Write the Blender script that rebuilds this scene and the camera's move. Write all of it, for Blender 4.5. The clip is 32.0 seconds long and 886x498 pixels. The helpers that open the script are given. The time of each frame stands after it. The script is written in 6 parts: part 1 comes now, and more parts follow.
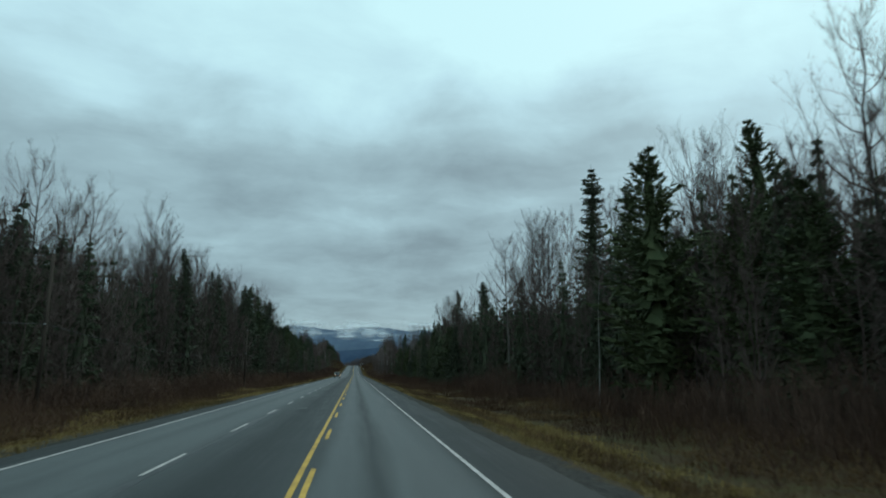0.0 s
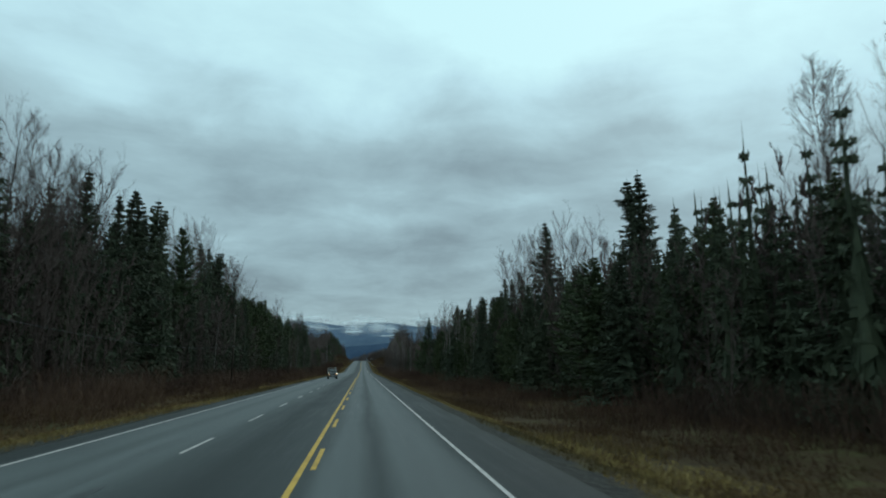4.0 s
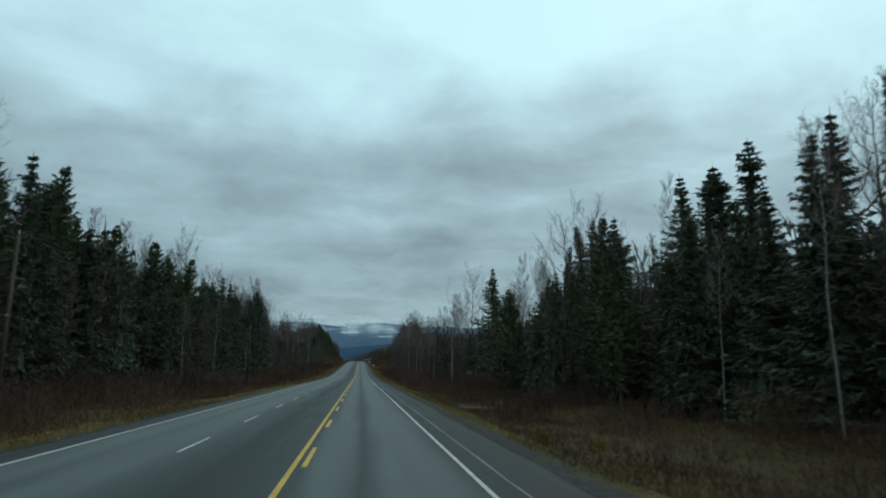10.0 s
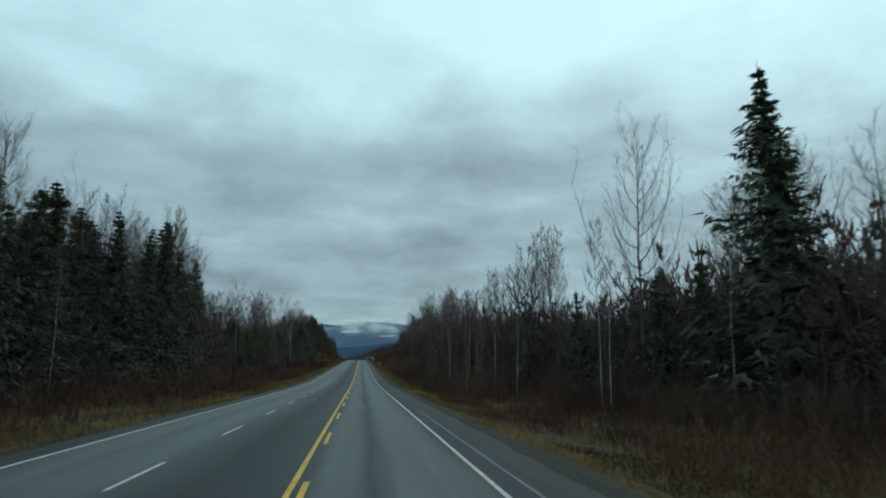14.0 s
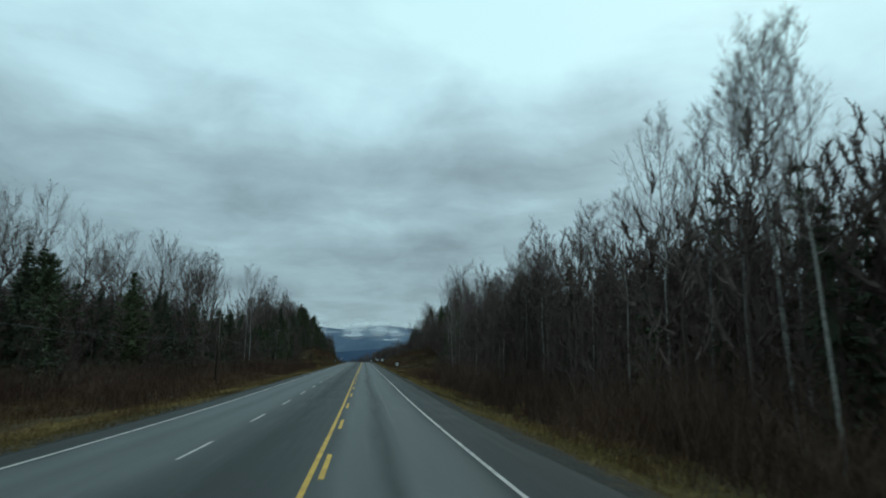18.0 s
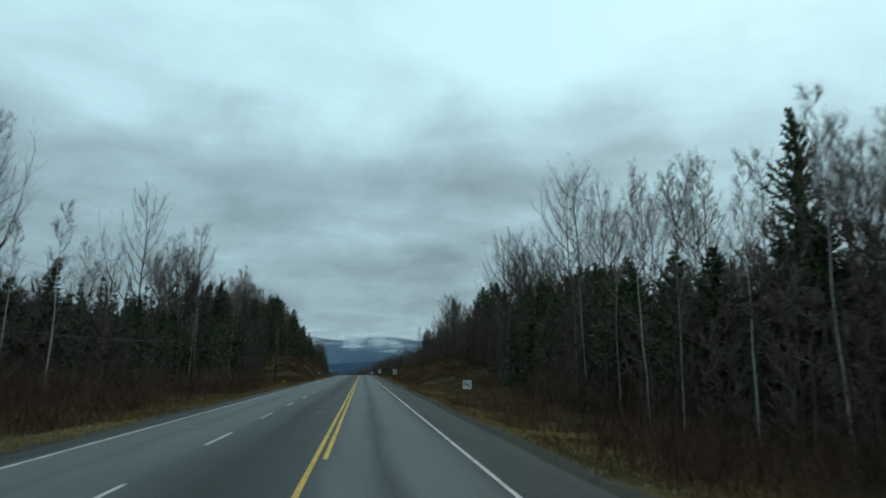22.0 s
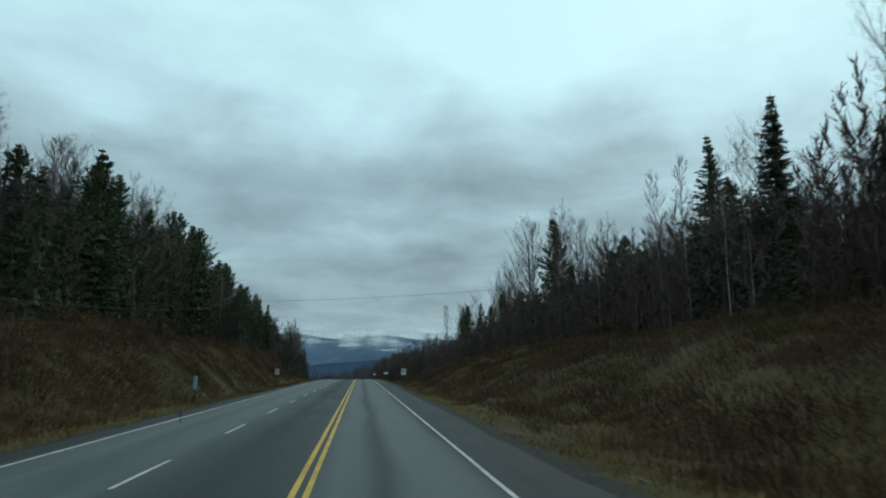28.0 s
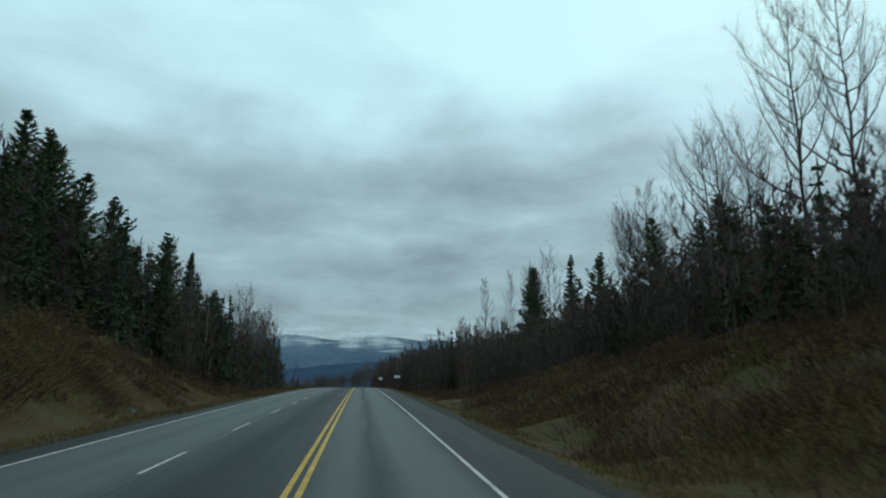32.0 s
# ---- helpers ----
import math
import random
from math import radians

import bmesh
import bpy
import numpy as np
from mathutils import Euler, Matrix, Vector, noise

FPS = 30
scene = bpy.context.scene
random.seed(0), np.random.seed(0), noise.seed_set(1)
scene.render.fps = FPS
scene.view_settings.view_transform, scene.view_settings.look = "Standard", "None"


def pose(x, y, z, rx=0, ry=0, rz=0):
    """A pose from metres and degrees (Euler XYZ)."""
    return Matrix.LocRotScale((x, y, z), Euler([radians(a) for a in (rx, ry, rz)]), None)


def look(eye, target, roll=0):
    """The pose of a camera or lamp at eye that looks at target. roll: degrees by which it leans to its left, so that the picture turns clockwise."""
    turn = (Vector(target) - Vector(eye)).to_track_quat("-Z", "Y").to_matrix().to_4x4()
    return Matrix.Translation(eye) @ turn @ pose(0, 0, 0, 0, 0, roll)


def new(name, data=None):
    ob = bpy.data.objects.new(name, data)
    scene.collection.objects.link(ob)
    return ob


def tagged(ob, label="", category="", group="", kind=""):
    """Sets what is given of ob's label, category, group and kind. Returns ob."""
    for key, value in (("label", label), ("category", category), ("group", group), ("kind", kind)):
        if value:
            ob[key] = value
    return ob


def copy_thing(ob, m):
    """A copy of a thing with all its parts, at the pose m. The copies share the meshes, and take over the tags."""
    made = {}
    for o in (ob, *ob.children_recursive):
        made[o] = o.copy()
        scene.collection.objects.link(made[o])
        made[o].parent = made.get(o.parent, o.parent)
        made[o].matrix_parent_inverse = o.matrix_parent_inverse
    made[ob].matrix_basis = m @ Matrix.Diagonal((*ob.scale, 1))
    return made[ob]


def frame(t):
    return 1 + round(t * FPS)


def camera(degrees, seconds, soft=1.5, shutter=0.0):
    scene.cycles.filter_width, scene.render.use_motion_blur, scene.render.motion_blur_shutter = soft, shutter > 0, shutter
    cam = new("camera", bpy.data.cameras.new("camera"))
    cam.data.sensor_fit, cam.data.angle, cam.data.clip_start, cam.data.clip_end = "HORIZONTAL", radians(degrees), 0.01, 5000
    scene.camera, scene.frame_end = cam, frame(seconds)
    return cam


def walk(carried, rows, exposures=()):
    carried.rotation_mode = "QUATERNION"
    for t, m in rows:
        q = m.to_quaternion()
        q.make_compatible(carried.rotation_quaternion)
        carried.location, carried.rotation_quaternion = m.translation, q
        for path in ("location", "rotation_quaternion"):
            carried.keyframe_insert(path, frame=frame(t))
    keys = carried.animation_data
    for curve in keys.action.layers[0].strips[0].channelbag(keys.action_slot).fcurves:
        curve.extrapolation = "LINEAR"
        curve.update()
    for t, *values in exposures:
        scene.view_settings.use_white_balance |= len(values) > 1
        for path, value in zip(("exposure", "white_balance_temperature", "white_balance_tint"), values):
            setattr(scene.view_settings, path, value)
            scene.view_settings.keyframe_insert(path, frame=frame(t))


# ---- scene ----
cam = camera(69.3, 32.0, soft=1.9, shutter=0.25)
PATH = [
    (0, -0.050, 0.00, 2.200, 100.830, 0.0, -7.693),
    (0.5, -0.027, 10.95, 2.200, 100.669, 0.0, -7.697),
    (1, -0.002, 22.00, 2.200, 100.656, 0.0, -7.551),
    (1.5, 0.022, 33.36, 2.200, 100.692, 0.0, -7.452),
    (2, 0.045, 44.91, 2.200, 100.726, 0.0, -7.305),
    (2.5, 0.065, 56.50, 2.200, 100.659, 0.0, -7.209),
    (3, 0.080, 68.00, 2.200, 100.586, 0.0, -7.162),
    (3.5, 0.090, 79.37, 2.200, 100.511, 0.0, -7.017),
    (4, 0.097, 90.68, 2.200, 100.496, 0.0, -7.042),
    (4.5, 0.103, 101.96, 2.200, 100.480, 0.0, -7.066),
    (5, 0.110, 113.21, 2.200, 100.460, 0.0, -7.091),
    (5.5, 0.118, 124.45, 2.200, 100.435, 0.0, -7.116),
    (6, 0.130, 135.70, 2.200, 100.439, 0.0, -7.263),
    (6.5, 0.159, 146.95, 2.200, 100.488, 0.0, -7.408),
    (7, 0.205, 158.19, 2.200, 100.391, 0.0, -7.411),
    (7.5, 0.251, 169.41, 2.200, 100.244, 0.0, -7.414),
    (8, 0.280, 180.60, 2.200, 100.244, 0.0, -7.414),
    (8.5, 0.294, 191.76, 2.200, 100.342, 0.0, -7.412),
    (9, 0.300, 202.89, 2.200, 100.439, 0.0, -7.409),
    (9.5, 0.299, 214.01, 2.200, 100.629, 0.0, -7.258),
    (10, 0.294, 225.10, 2.200, 100.665, 0.0, -7.258),
    (10.5, 0.288, 236.19, 2.200, 100.698, 0.0, -7.257),
    (11, 0.280, 247.27, 2.200, 100.683, 0.0, -7.208),
    (11.5, 0.255, 258.36, 2.200, 100.673, 0.0, -7.111),
    (12, 0.209, 269.46, 2.200, 100.663, 0.0, -7.062),
    (12.5, 0.158, 280.57, 2.200, 100.749, 0.0, -7.060),
    (13, 0.120, 291.70, 2.200, 100.781, 0.0, -7.059),
    (13.5, 0.098, 302.85, 2.200, 100.742, 0.0, -7.109),
    (14, 0.080, 314.01, 2.200, 100.683, 0.0, -7.208),
    (14.5, 0.060, 325.20, 2.200, 100.732, 0.0, -7.153),
    (15, 0.033, 336.43, 2.200, 100.711, 0.0, -7.087),
    (15.5, 0.001, 347.68, 2.200, 100.691, 0.0, -7.021),
    (16, -0.031, 358.95, 2.200, 100.680, 0.0, -6.955),
    (16.5, -0.060, 370.20, 2.200, 100.683, 0.0, -6.888),
    (17, -0.090, 381.42, 2.200, 100.696, 0.0, -6.785),
    (17.5, -0.118, 392.64, 2.205, 100.817, 0.0, -6.776),
    (18, -0.130, 403.90, 2.256, 101.073, 0.0, -6.961),
    (18.5, -0.116, 415.24, 2.360, 101.365, 0.0, -7.192),
    (19, -0.100, 426.60, 2.518, 101.656, 0.0, -7.180),
    (19.5, -0.096, 437.96, 2.730, 101.883, 0.0, -7.217),
    (20, -0.093, 449.31, 2.995, 101.998, 0.0, -7.209),
    (20.5, -0.090, 460.60, 3.288, 101.946, 0.0, -7.107),
    (21, -0.084, 471.82, 3.580, 101.961, 0.0, -7.053),
    (21.5, -0.076, 482.98, 3.870, 102.068, 0.0, -7.045),
    (22, -0.066, 494.11, 4.159, 102.124, 0.0, -7.038),
    (22.5, -0.057, 505.22, 4.448, 102.035, 0.0, -7.084),
    (23, -0.050, 516.30, 4.736, 102.043, 0.0, -7.175),
    (23.5, -0.043, 527.37, 5.024, 102.051, 0.0, -7.170),
    (24, -0.037, 538.43, 5.312, 102.059, 0.0, -7.164),
    (24.5, -0.030, 549.47, 5.599, 102.019, 0.0, -7.160),
    (25, -0.025, 560.48, 5.885, 102.075, 0.0, -7.250),
    (25.5, -0.021, 571.46, 6.170, 102.083, 0.0, -7.293),
    (26, -0.020, 582.40, 6.455, 102.091, 0.0, -7.191),
    (26.5, -0.022, 593.36, 6.740, 102.053, 0.0, -7.235),
    (27, -0.027, 604.33, 7.025, 102.066, 0.0, -7.229),
    (27.5, -0.033, 615.24, 7.309, 102.078, 0.0, -7.224),
    (28, -0.038, 626.03, 7.589, 102.087, 0.0, -7.218),
    (28.5, -0.040, 636.60, 7.864, 102.091, 0.0, -7.212),
    (29, -0.030, 646.88, 8.131, 102.084, 0.0, -7.207),
    (29.5, -0.007, 656.95, 8.393, 102.018, 0.0, -7.204),
    (30, 0.020, 667.00, 8.654, 101.946, 0.0, -7.249),
    (30.5, 0.063, 677.07, 8.916, 101.985, 0.0, -7.291),
    (31, 0.109, 687.12, 9.178, 101.963, 0.0, -7.335),
    (31.5, 0.120, 697.16, 9.439, 102.098, 0.0, -7.277),
    (32, 0.120, 707.20, 9.700, 102.236, 0.0, -7.171),
]
walk(cam, [(t, pose(x, y, z, rx, ry, rz)) for t, x, y, z, rx, ry, rz in PATH])


# ---- sky and light ----
def sky_world():
    w = bpy.data.worlds.new("overcast_sky")
    w.use_nodes = True
    nt = w.node_tree
    N, L = nt.nodes, nt.links
    bg = N["Background"]

    def n(kind, **inputs):
        node = N.new(kind)
        for k, v in inputs.items():
            node.inputs[k].default_value = v
        return node

    def math_node(op, a, b=None):
        m = N.new("ShaderNodeMath")
        m.operation = op
        for i, v in enumerate((a, b)):
            if v is None:
                continue
            if isinstance(v, (int, float)):
                m.inputs[i].default_value = v
            else:
                L.new(v, m.inputs[i])
        return m.outputs[0]

    tc = N.new("ShaderNodeTexCoord")
    sep = N.new("ShaderNodeSeparateXYZ")
    L.new(tc.outputs["Generated"], sep.inputs[0])
    up = math_node("ADD", math_node("MAXIMUM", sep.outputs["Z"], 0.0), 0.2)
    px = math_node("DIVIDE", sep.outputs["X"], up)
    py = math_node("DIVIDE", sep.outputs["Y"], up)
    comb = N.new("ShaderNodeCombineXYZ")
    L.new(px, comb.inputs[0])
    L.new(py, comb.inputs[1])
    mp = N.new("ShaderNodeMapping")
    mp.inputs["Scale"].default_value = (0.95, 1.0, 1.0)
    mp.inputs["Location"].default_value = (SKY_SHIFT[0], SKY_SHIFT[1], SKY_SHIFT[2])
    L.new(comb.outputs[0], mp.inputs[0])
    big = n("ShaderNodeTexNoise", Scale=0.75, Detail=3.0, Roughness=0.5, Distortion=0.3)
    mid = n("ShaderNodeTexNoise", Scale=2.6, Detail=7.0, Roughness=0.56, Distortion=0.35)
    for node in (big, mid):
        L.new(mp.outputs[0], node.inputs["Vector"])
    v = math_node("ADD", math_node("MULTIPLY", big.outputs["Fac"], 0.4), math_node("MULTIPLY", mid.outputs["Fac"], 0.6))
    v = math_node("MULTIPLY", math_node("SUBTRACT", v, 0.5), 0.95)
    # bearing east of north and height above the horizon, in degrees, stirred by finer vapour
    stir = n("ShaderNodeTexNoise", Scale=7.0, Detail=5.0, Roughness=0.55)
    L.new(tc.outputs["Generated"], stir.inputs["Vector"])
    rag = N.new("ShaderNodeSeparateColor")
    L.new(stir.outputs["Color"], rag.inputs[0])
    high = math_node("DEGREES", math_node("ARCSINE", sep.outputs["Z"]))
    bearing = math_node("DEGREES", math_node("ARCTAN2", sep.outputs["X"], sep.outputs["Y"]))
    bearing = math_node("ADD", bearing, math_node("MULTIPLY", math_node("SUBTRACT", rag.outputs[0], 0.5), 11.0))
    lifted = math_node("ADD", high, math_node("MULTIPLY", math_node("SUBTRACT", rag.outputs[1], 0.5), 4.5))
    # the layer is thickest low down and thins out overhead
    layer = N.new("ShaderNodeValToRGB")
    le = layer.color_ramp.elements
    le[0].position, le[0].color = 0.0, (0.4, 0.4, 0.4, 1)
    le[1].position, le[1].color = 1.0, (1, 1, 1, 1)
    for h, g in ((5, 0.42), (8, 0.4), (11, 0.47), (14, 0.49), (18, 0.555), (22, 0.74), (26, 0.87), (31, 0.95), (45, 1.0)):
        le.new(h / 90).color = (g, g, g, 1)
    L.new(math_node("DIVIDE", lifted, 90.0), layer.inputs["Fac"])
    v = math_node("ADD", v, layer.outputs["Color"])
    v = math_node("ADD", v, math_node("MULTIPLY", sep.outputs["X"], 0.08))
    # long level streaks low in the sky
    flow = N.new("ShaderNodeCombineXYZ")
    L.new(math_node("DIVIDE", bearing, 16.0), flow.inputs[0])
    L.new(math_node("DIVIDE", lifted, 1.7), flow.inputs[1])
    lines = n("ShaderNodeTexNoise", Scale=1.0, Detail=5.0, Roughness=0.55)
    L.new(flow.outputs[0], lines.inputs["Vector"])
    low = N.new("ShaderNodeMapRange")
    low.inputs["From Min"].default_value, low.inputs["From Max"].default_value = 16.0, 26.0
    low.inputs["To Min"].default_value, low.inputs["To Max"].default_value = 0.2, 0.08
    L.new(high, low.inputs["Value"])
    v = math_node("ADD", v, math_node("MULTIPLY", math_node("SUBTRACT", lines.outputs["Fac"], 0.5), low.outputs[0]))
    # banks of darker cloud and thin places: bearing, height, their spreads, and how much lighter or darker
    for az, el, wa, we, amp in CLOUD_BANKS:
        a = math_node("DIVIDE", math_node("SUBTRACT", bearing, az), wa)
        b = math_node("DIVIDE", math_node("SUBTRACT", lifted, el), we)
        r = math_node("ADD", math_node("MULTIPLY", a, a), math_node("MULTIPLY", b, b))
        v = math_node("ADD", v, math_node("MULTIPLY", math_node("EXPONENT", math_node("MULTIPLY", r, -1.0)), amp))
    ramp = N.new("ShaderNodeValToRGB")
    els = ramp.color_ramp.elements
    els[0].position, els[0].color = 0.0, (0.148, 0.216, 0.245, 1)
    els[1].position, els[1].color = 1.0, (0.62, 0.95, 1.0, 1)
    for p, c in ((0.3, (0.218, 0.316, 0.357, 1)), (0.55, (0.343, 0.507, 0.562, 1)), (0.8, (0.51, 0.775, 0.855, 1))):
        e = els.new(p)
        e.color = c
    L.new(v, ramp.inputs["Fac"])
    blue = N.new("ShaderNodeTexSky")
    blue.sky_type, blue.sun_disc = "NISHITA", False
    blue.sun_elevation, blue.sun_rotation = radians(38), radians(35)
    dim = N.new("ShaderNodeMix")
    dim.data_type, dim.blend_type = "RGBA", "MULTIPLY"
    dim.inputs[0].default_value = 1.0
    L.new(blue.outputs[0], dim.inputs[6])
    dim.inputs[7].default_value = (0.1, 0.1, 0.1, 1)
    mix = N.new("ShaderNodeMix")
    mix.data_type = "RGBA"
    mix.inputs[0].default_value = 0.95
    L.new(dim.outputs[2], mix.inputs[6])
    L.new(ramp.outputs[0], mix.inputs[7])
    L.new(mix.outputs[2], bg.inputs["Color"])
    bg.inputs["Strength"].default_value = 1.0
    scene.world = w


SKY_SHIFT = (0.3, 0.1, 0.0)
CLOUD_BANKS = (
    (9, 23.4, 5.5, 2.8, -0.17), (-2.5, 24, 4.5, 1.8, 0.1), (20.5, 23.6, 4.2, 2.0, -0.18), (19, 28, 10, 4, 0.14), (12, 17.6, 12, 1.9, -0.17),
    (22, 19.9, 7, 1.2, -0.13), (-9, 18.5, 9, 2.6, -0.06), (29, 15.5, 6, 1.8, 0.13), (32, 24, 7, 5, 0.1), (2, 12.6, 7, 0.8, 0.1),
    (3, 10.5, 10, 0.7, -0.11), (4, 8.8, 10, 0.7, 0.09), (-16, 24, 6, 2.6, -0.07), (-22, 21.5, 4, 1.8, 0.09), (13, 14.2, 5, 0.8, 0.08),
)
sky_world()
sun = new("sun", bpy.data.lights.new("sun", "SUN"))
sun.data.energy, sun.data.angle, sun.data.color = 0.5, radians(30), (1.0, 0.97, 0.92)
sun.matrix_basis = look((0, 0, 0), (-0.45, -0.64, -0.62))


# ---- materials ----
def material(name, stops, rough=0.85, scale=3.0, fine=40.0, bump=0.3, spec=0.3, stretch=(1, 1, 1), per_object=0.0, metal=0.0):
    """A surface whose colour runs through stops by noise at two scales, with relief."""
    m = bpy.data.materials.new(name)
    m.use_nodes = True
    nt = m.node_tree
    N, L = nt.nodes, nt.links
    b = N["Principled BSDF"]
    tc = N.new("ShaderNodeTexCoord")
    mp = N.new("ShaderNodeMapping")
    mp.inputs["Scale"].default_value = stretch
    L.new(tc.outputs["Object"], mp.inputs[0])
    n1, n2 = N.new("ShaderNodeTexNoise"), N.new("ShaderNodeTexNoise")
    n1.inputs["Scale"].default_value, n1.inputs["Detail"].default_value = scale, 4
    n2.inputs["Scale"].default_value, n2.inputs["Detail"].default_value = fine, 2
    L.new(mp.outputs[0], n1.inputs["Vector"])
    L.new(mp.outputs[0], n2.inputs["Vector"])
    mixv = N.new("ShaderNodeMix")
    mixv.inputs[0].default_value = 0.35
    L.new(n1.outputs["Fac"], mixv.inputs[2])
    L.new(n2.outputs["Fac"], mixv.inputs[3])
    val = mixv.outputs[0]
    if per_object:
        oi = N.new("ShaderNodeObjectInfo")
        k = N.new("ShaderNodeMath")
        k.operation = "MULTIPLY_ADD"
        L.new(oi.outputs["Random"], k.inputs[0])
        k.inputs[1].default_value, k.inputs[2].default_value = per_object, -per_object / 2
        a = N.new("ShaderNodeMath")
        L.new(val, a.inputs[0])
        L.new(k.outputs[0], a.inputs[1])
        val = a.outputs[0]
    ramp = N.new("ShaderNodeValToRGB")
    els = ramp.color_ramp.elements
    els[0].position, els[0].color = 0.32, (*stops[0], 1)
    els[1].position, els[1].color = 0.68, (*stops[-1], 1)
    for i, c in enumerate(stops[1:-1]):
        els.new(0.32 + 0.36 * (i + 1) / (len(stops) - 1)).color = (*c, 1)
    L.new(val, ramp.inputs["Fac"])
    L.new(ramp.outputs[0], b.inputs["Base Color"])
    b.inputs["Roughness"].default_value, b.inputs["Metallic"].default_value = rough, metal
    b.inputs["Specular IOR Level"].default_value = spec
    if bump:
        bp = N.new("ShaderNodeBump")
        bp.inputs["Strength"].default_value, bp.inputs["Distance"].default_value = bump, 0.02
        L.new(n2.outputs["Fac"], bp.inputs["Height"])
        L.new(bp.outputs[0], b.inputs["Normal"])
    return m


def plain(name, col, rough=0.5, metal=0.0, spec=0.5, glow=0.0):
    m = bpy.data.materials.new(name)
    m.use_nodes = True
    b = m.node_tree.nodes["Principled BSDF"]
    b.inputs["Base Color"].default_value = (*col, 1)
    b.inputs["Roughness"].default_value, b.inputs["Metallic"].default_value = rough, metal
    b.inputs["Specular IOR Level"].default_value = spec
    if glow:
        b.inputs["Emission Color"].default_value = (*col, 1)
        b.inputs["Emission Strength"].default_value = glow
    return m


NEEDLES = material("spruce_needles", [(0.04, 0.047, 0.03), (0.056, 0.066, 0.04), (0.076, 0.086, 0.05)], 0.8, 0.9, 14, 0.0, 0.2, per_object=0.2)
PINE_NEEDLES = material("pine_needles", [(0.043, 0.055, 0.027), (0.062, 0.078, 0.036), (0.086, 0.1, 0.046)], 0.8, 0.9, 14, 0.0, 0.2, per_object=0.2)
BARK = material("grey_brown_bark", [(0.04, 0.034, 0.03), (0.08, 0.07, 0.062), (0.13, 0.116, 0.104)], 0.9, 3, 30, 0.5, 0.2, (1, 1, 0.25), per_object=0.25)
TWIGS = material("bare_twigs", [(0.062, 0.043, 0.038), (0.098, 0.07, 0.062), (0.136, 0.1, 0.088)], 0.9, 0.7, 10, 0.0, 0.2, per_object=0.25)
BIRCH_BARK = material("pale_birch_bark", [(0.06, 0.053, 0.047), (0.19, 0.175, 0.16), (0.33, 0.31, 0.285)], 0.7, 4, 18, 0.3, 0.3, (0.5, 0.5, 3.0), per_object=0.2)
BIRCH_TWIGS = material("birch_twigs", [(0.098, 0.072, 0.066), (0.145, 0.112, 0.102), (0.195, 0.16, 0.145)], 0.9, 0.7, 10, 0.0, 0.2, per_object=0.25)
CONIFER_BARK = material("conifer_bark", [(0.035, 0.028, 0.022), (0.07, 0.055, 0.045), (0.11, 0.09, 0.075)], 0.95, 4, 30, 0.5, 0.2, (1, 1, 0.3))
SHRUB = material("red_brown_willow_stems", [(0.045, 0.022, 0.015), (0.075, 0.039, 0.026), (0.11, 0.061, 0.039)], 0.9, 1.2, 12, 0.0, 0.2, per_object=0.35)
BRUSHWOOD = material("dark_brushwood", [(0.046, 0.026, 0.019), (0.084, 0.048, 0.036), (0.128, 0.077, 0.057)], 0.9, 1.2, 12, 0.0, 0.2, per_object=0.4)
GRASS = material("dead_grass", [(0.07, 0.037, 0.018), (0.115, 0.064, 0.029), (0.18, 0.108, 0.047)], 0.9, 0.8, 9, 0.0, 0.2, per_object=0.3)
GREEN_GRASS = material("wet_verge_grass", [(0.075, 0.05, 0.02), (0.16, 0.108, 0.041), (0.28, 0.19, 0.074)], 0.9, 0.8, 9, 0.0, 0.2, per_object=0.3)

MATTED = material("matted_brown_grass", [(0.05, 0.026, 0.014), (0.09, 0.049, 0.024), (0.15, 0.088, 0.04)], 0.9, 0.35, 6, 0.0, 0.2, per_object=0.25)
BANK_MIX = material("olive_brown_bank_grass", [(0.05, 0.029, 0.014), (0.09, 0.056, 0.025), (0.14, 0.098, 0.042)], 0.9, 0.3, 5, 0.0, 0.2, per_object=0.35)
MOSS = material("mossy_bank_grass", [(0.04, 0.045, 0.014), (0.07, 0.078, 0.022), (0.11, 0.115, 0.036)], 0.9, 0.5, 6, 0.0, 0.2, per_object=0.3)
STRAW = material("bank_straw", [(0.09, 0.056, 0.026), (0.16, 0.104, 0.047), (0.25, 0.17, 0.078)], 0.9, 0.8, 9, 0.0, 0.2, per_object=0.35)


# ---- terrain ----
def road_z(s):
    """Height of the road at station s: level, a sag, a climb, then a long crest."""
    z = 0.0
    if s > 387.5:
        z = 0.026 * (s - 387.5) ** 2 / 125.0 if s < 450.0 else 0.8125 + 0.026 * (s - 450.0)
    if s > 719.0:
        e = min(s, 943.2) - 719.0
        z -= e * e / 11800.0
        if s > 943.2:
            z -= (s - 943.2) * 0.038
    return z


def smooth(a, b, v):
    u = min(max((v - a) / (b - a), 0.0), 1.0)
    return u * u * (3 - 2 * u)


def lerp_table(table, v):
    for (a, p), (b, q) in zip(table, table[1:]):
        if v <= b:
            return p + (q - p) * min(max((v - a) / (b - a), 0.0), 1.0)
    return table[-1][1]


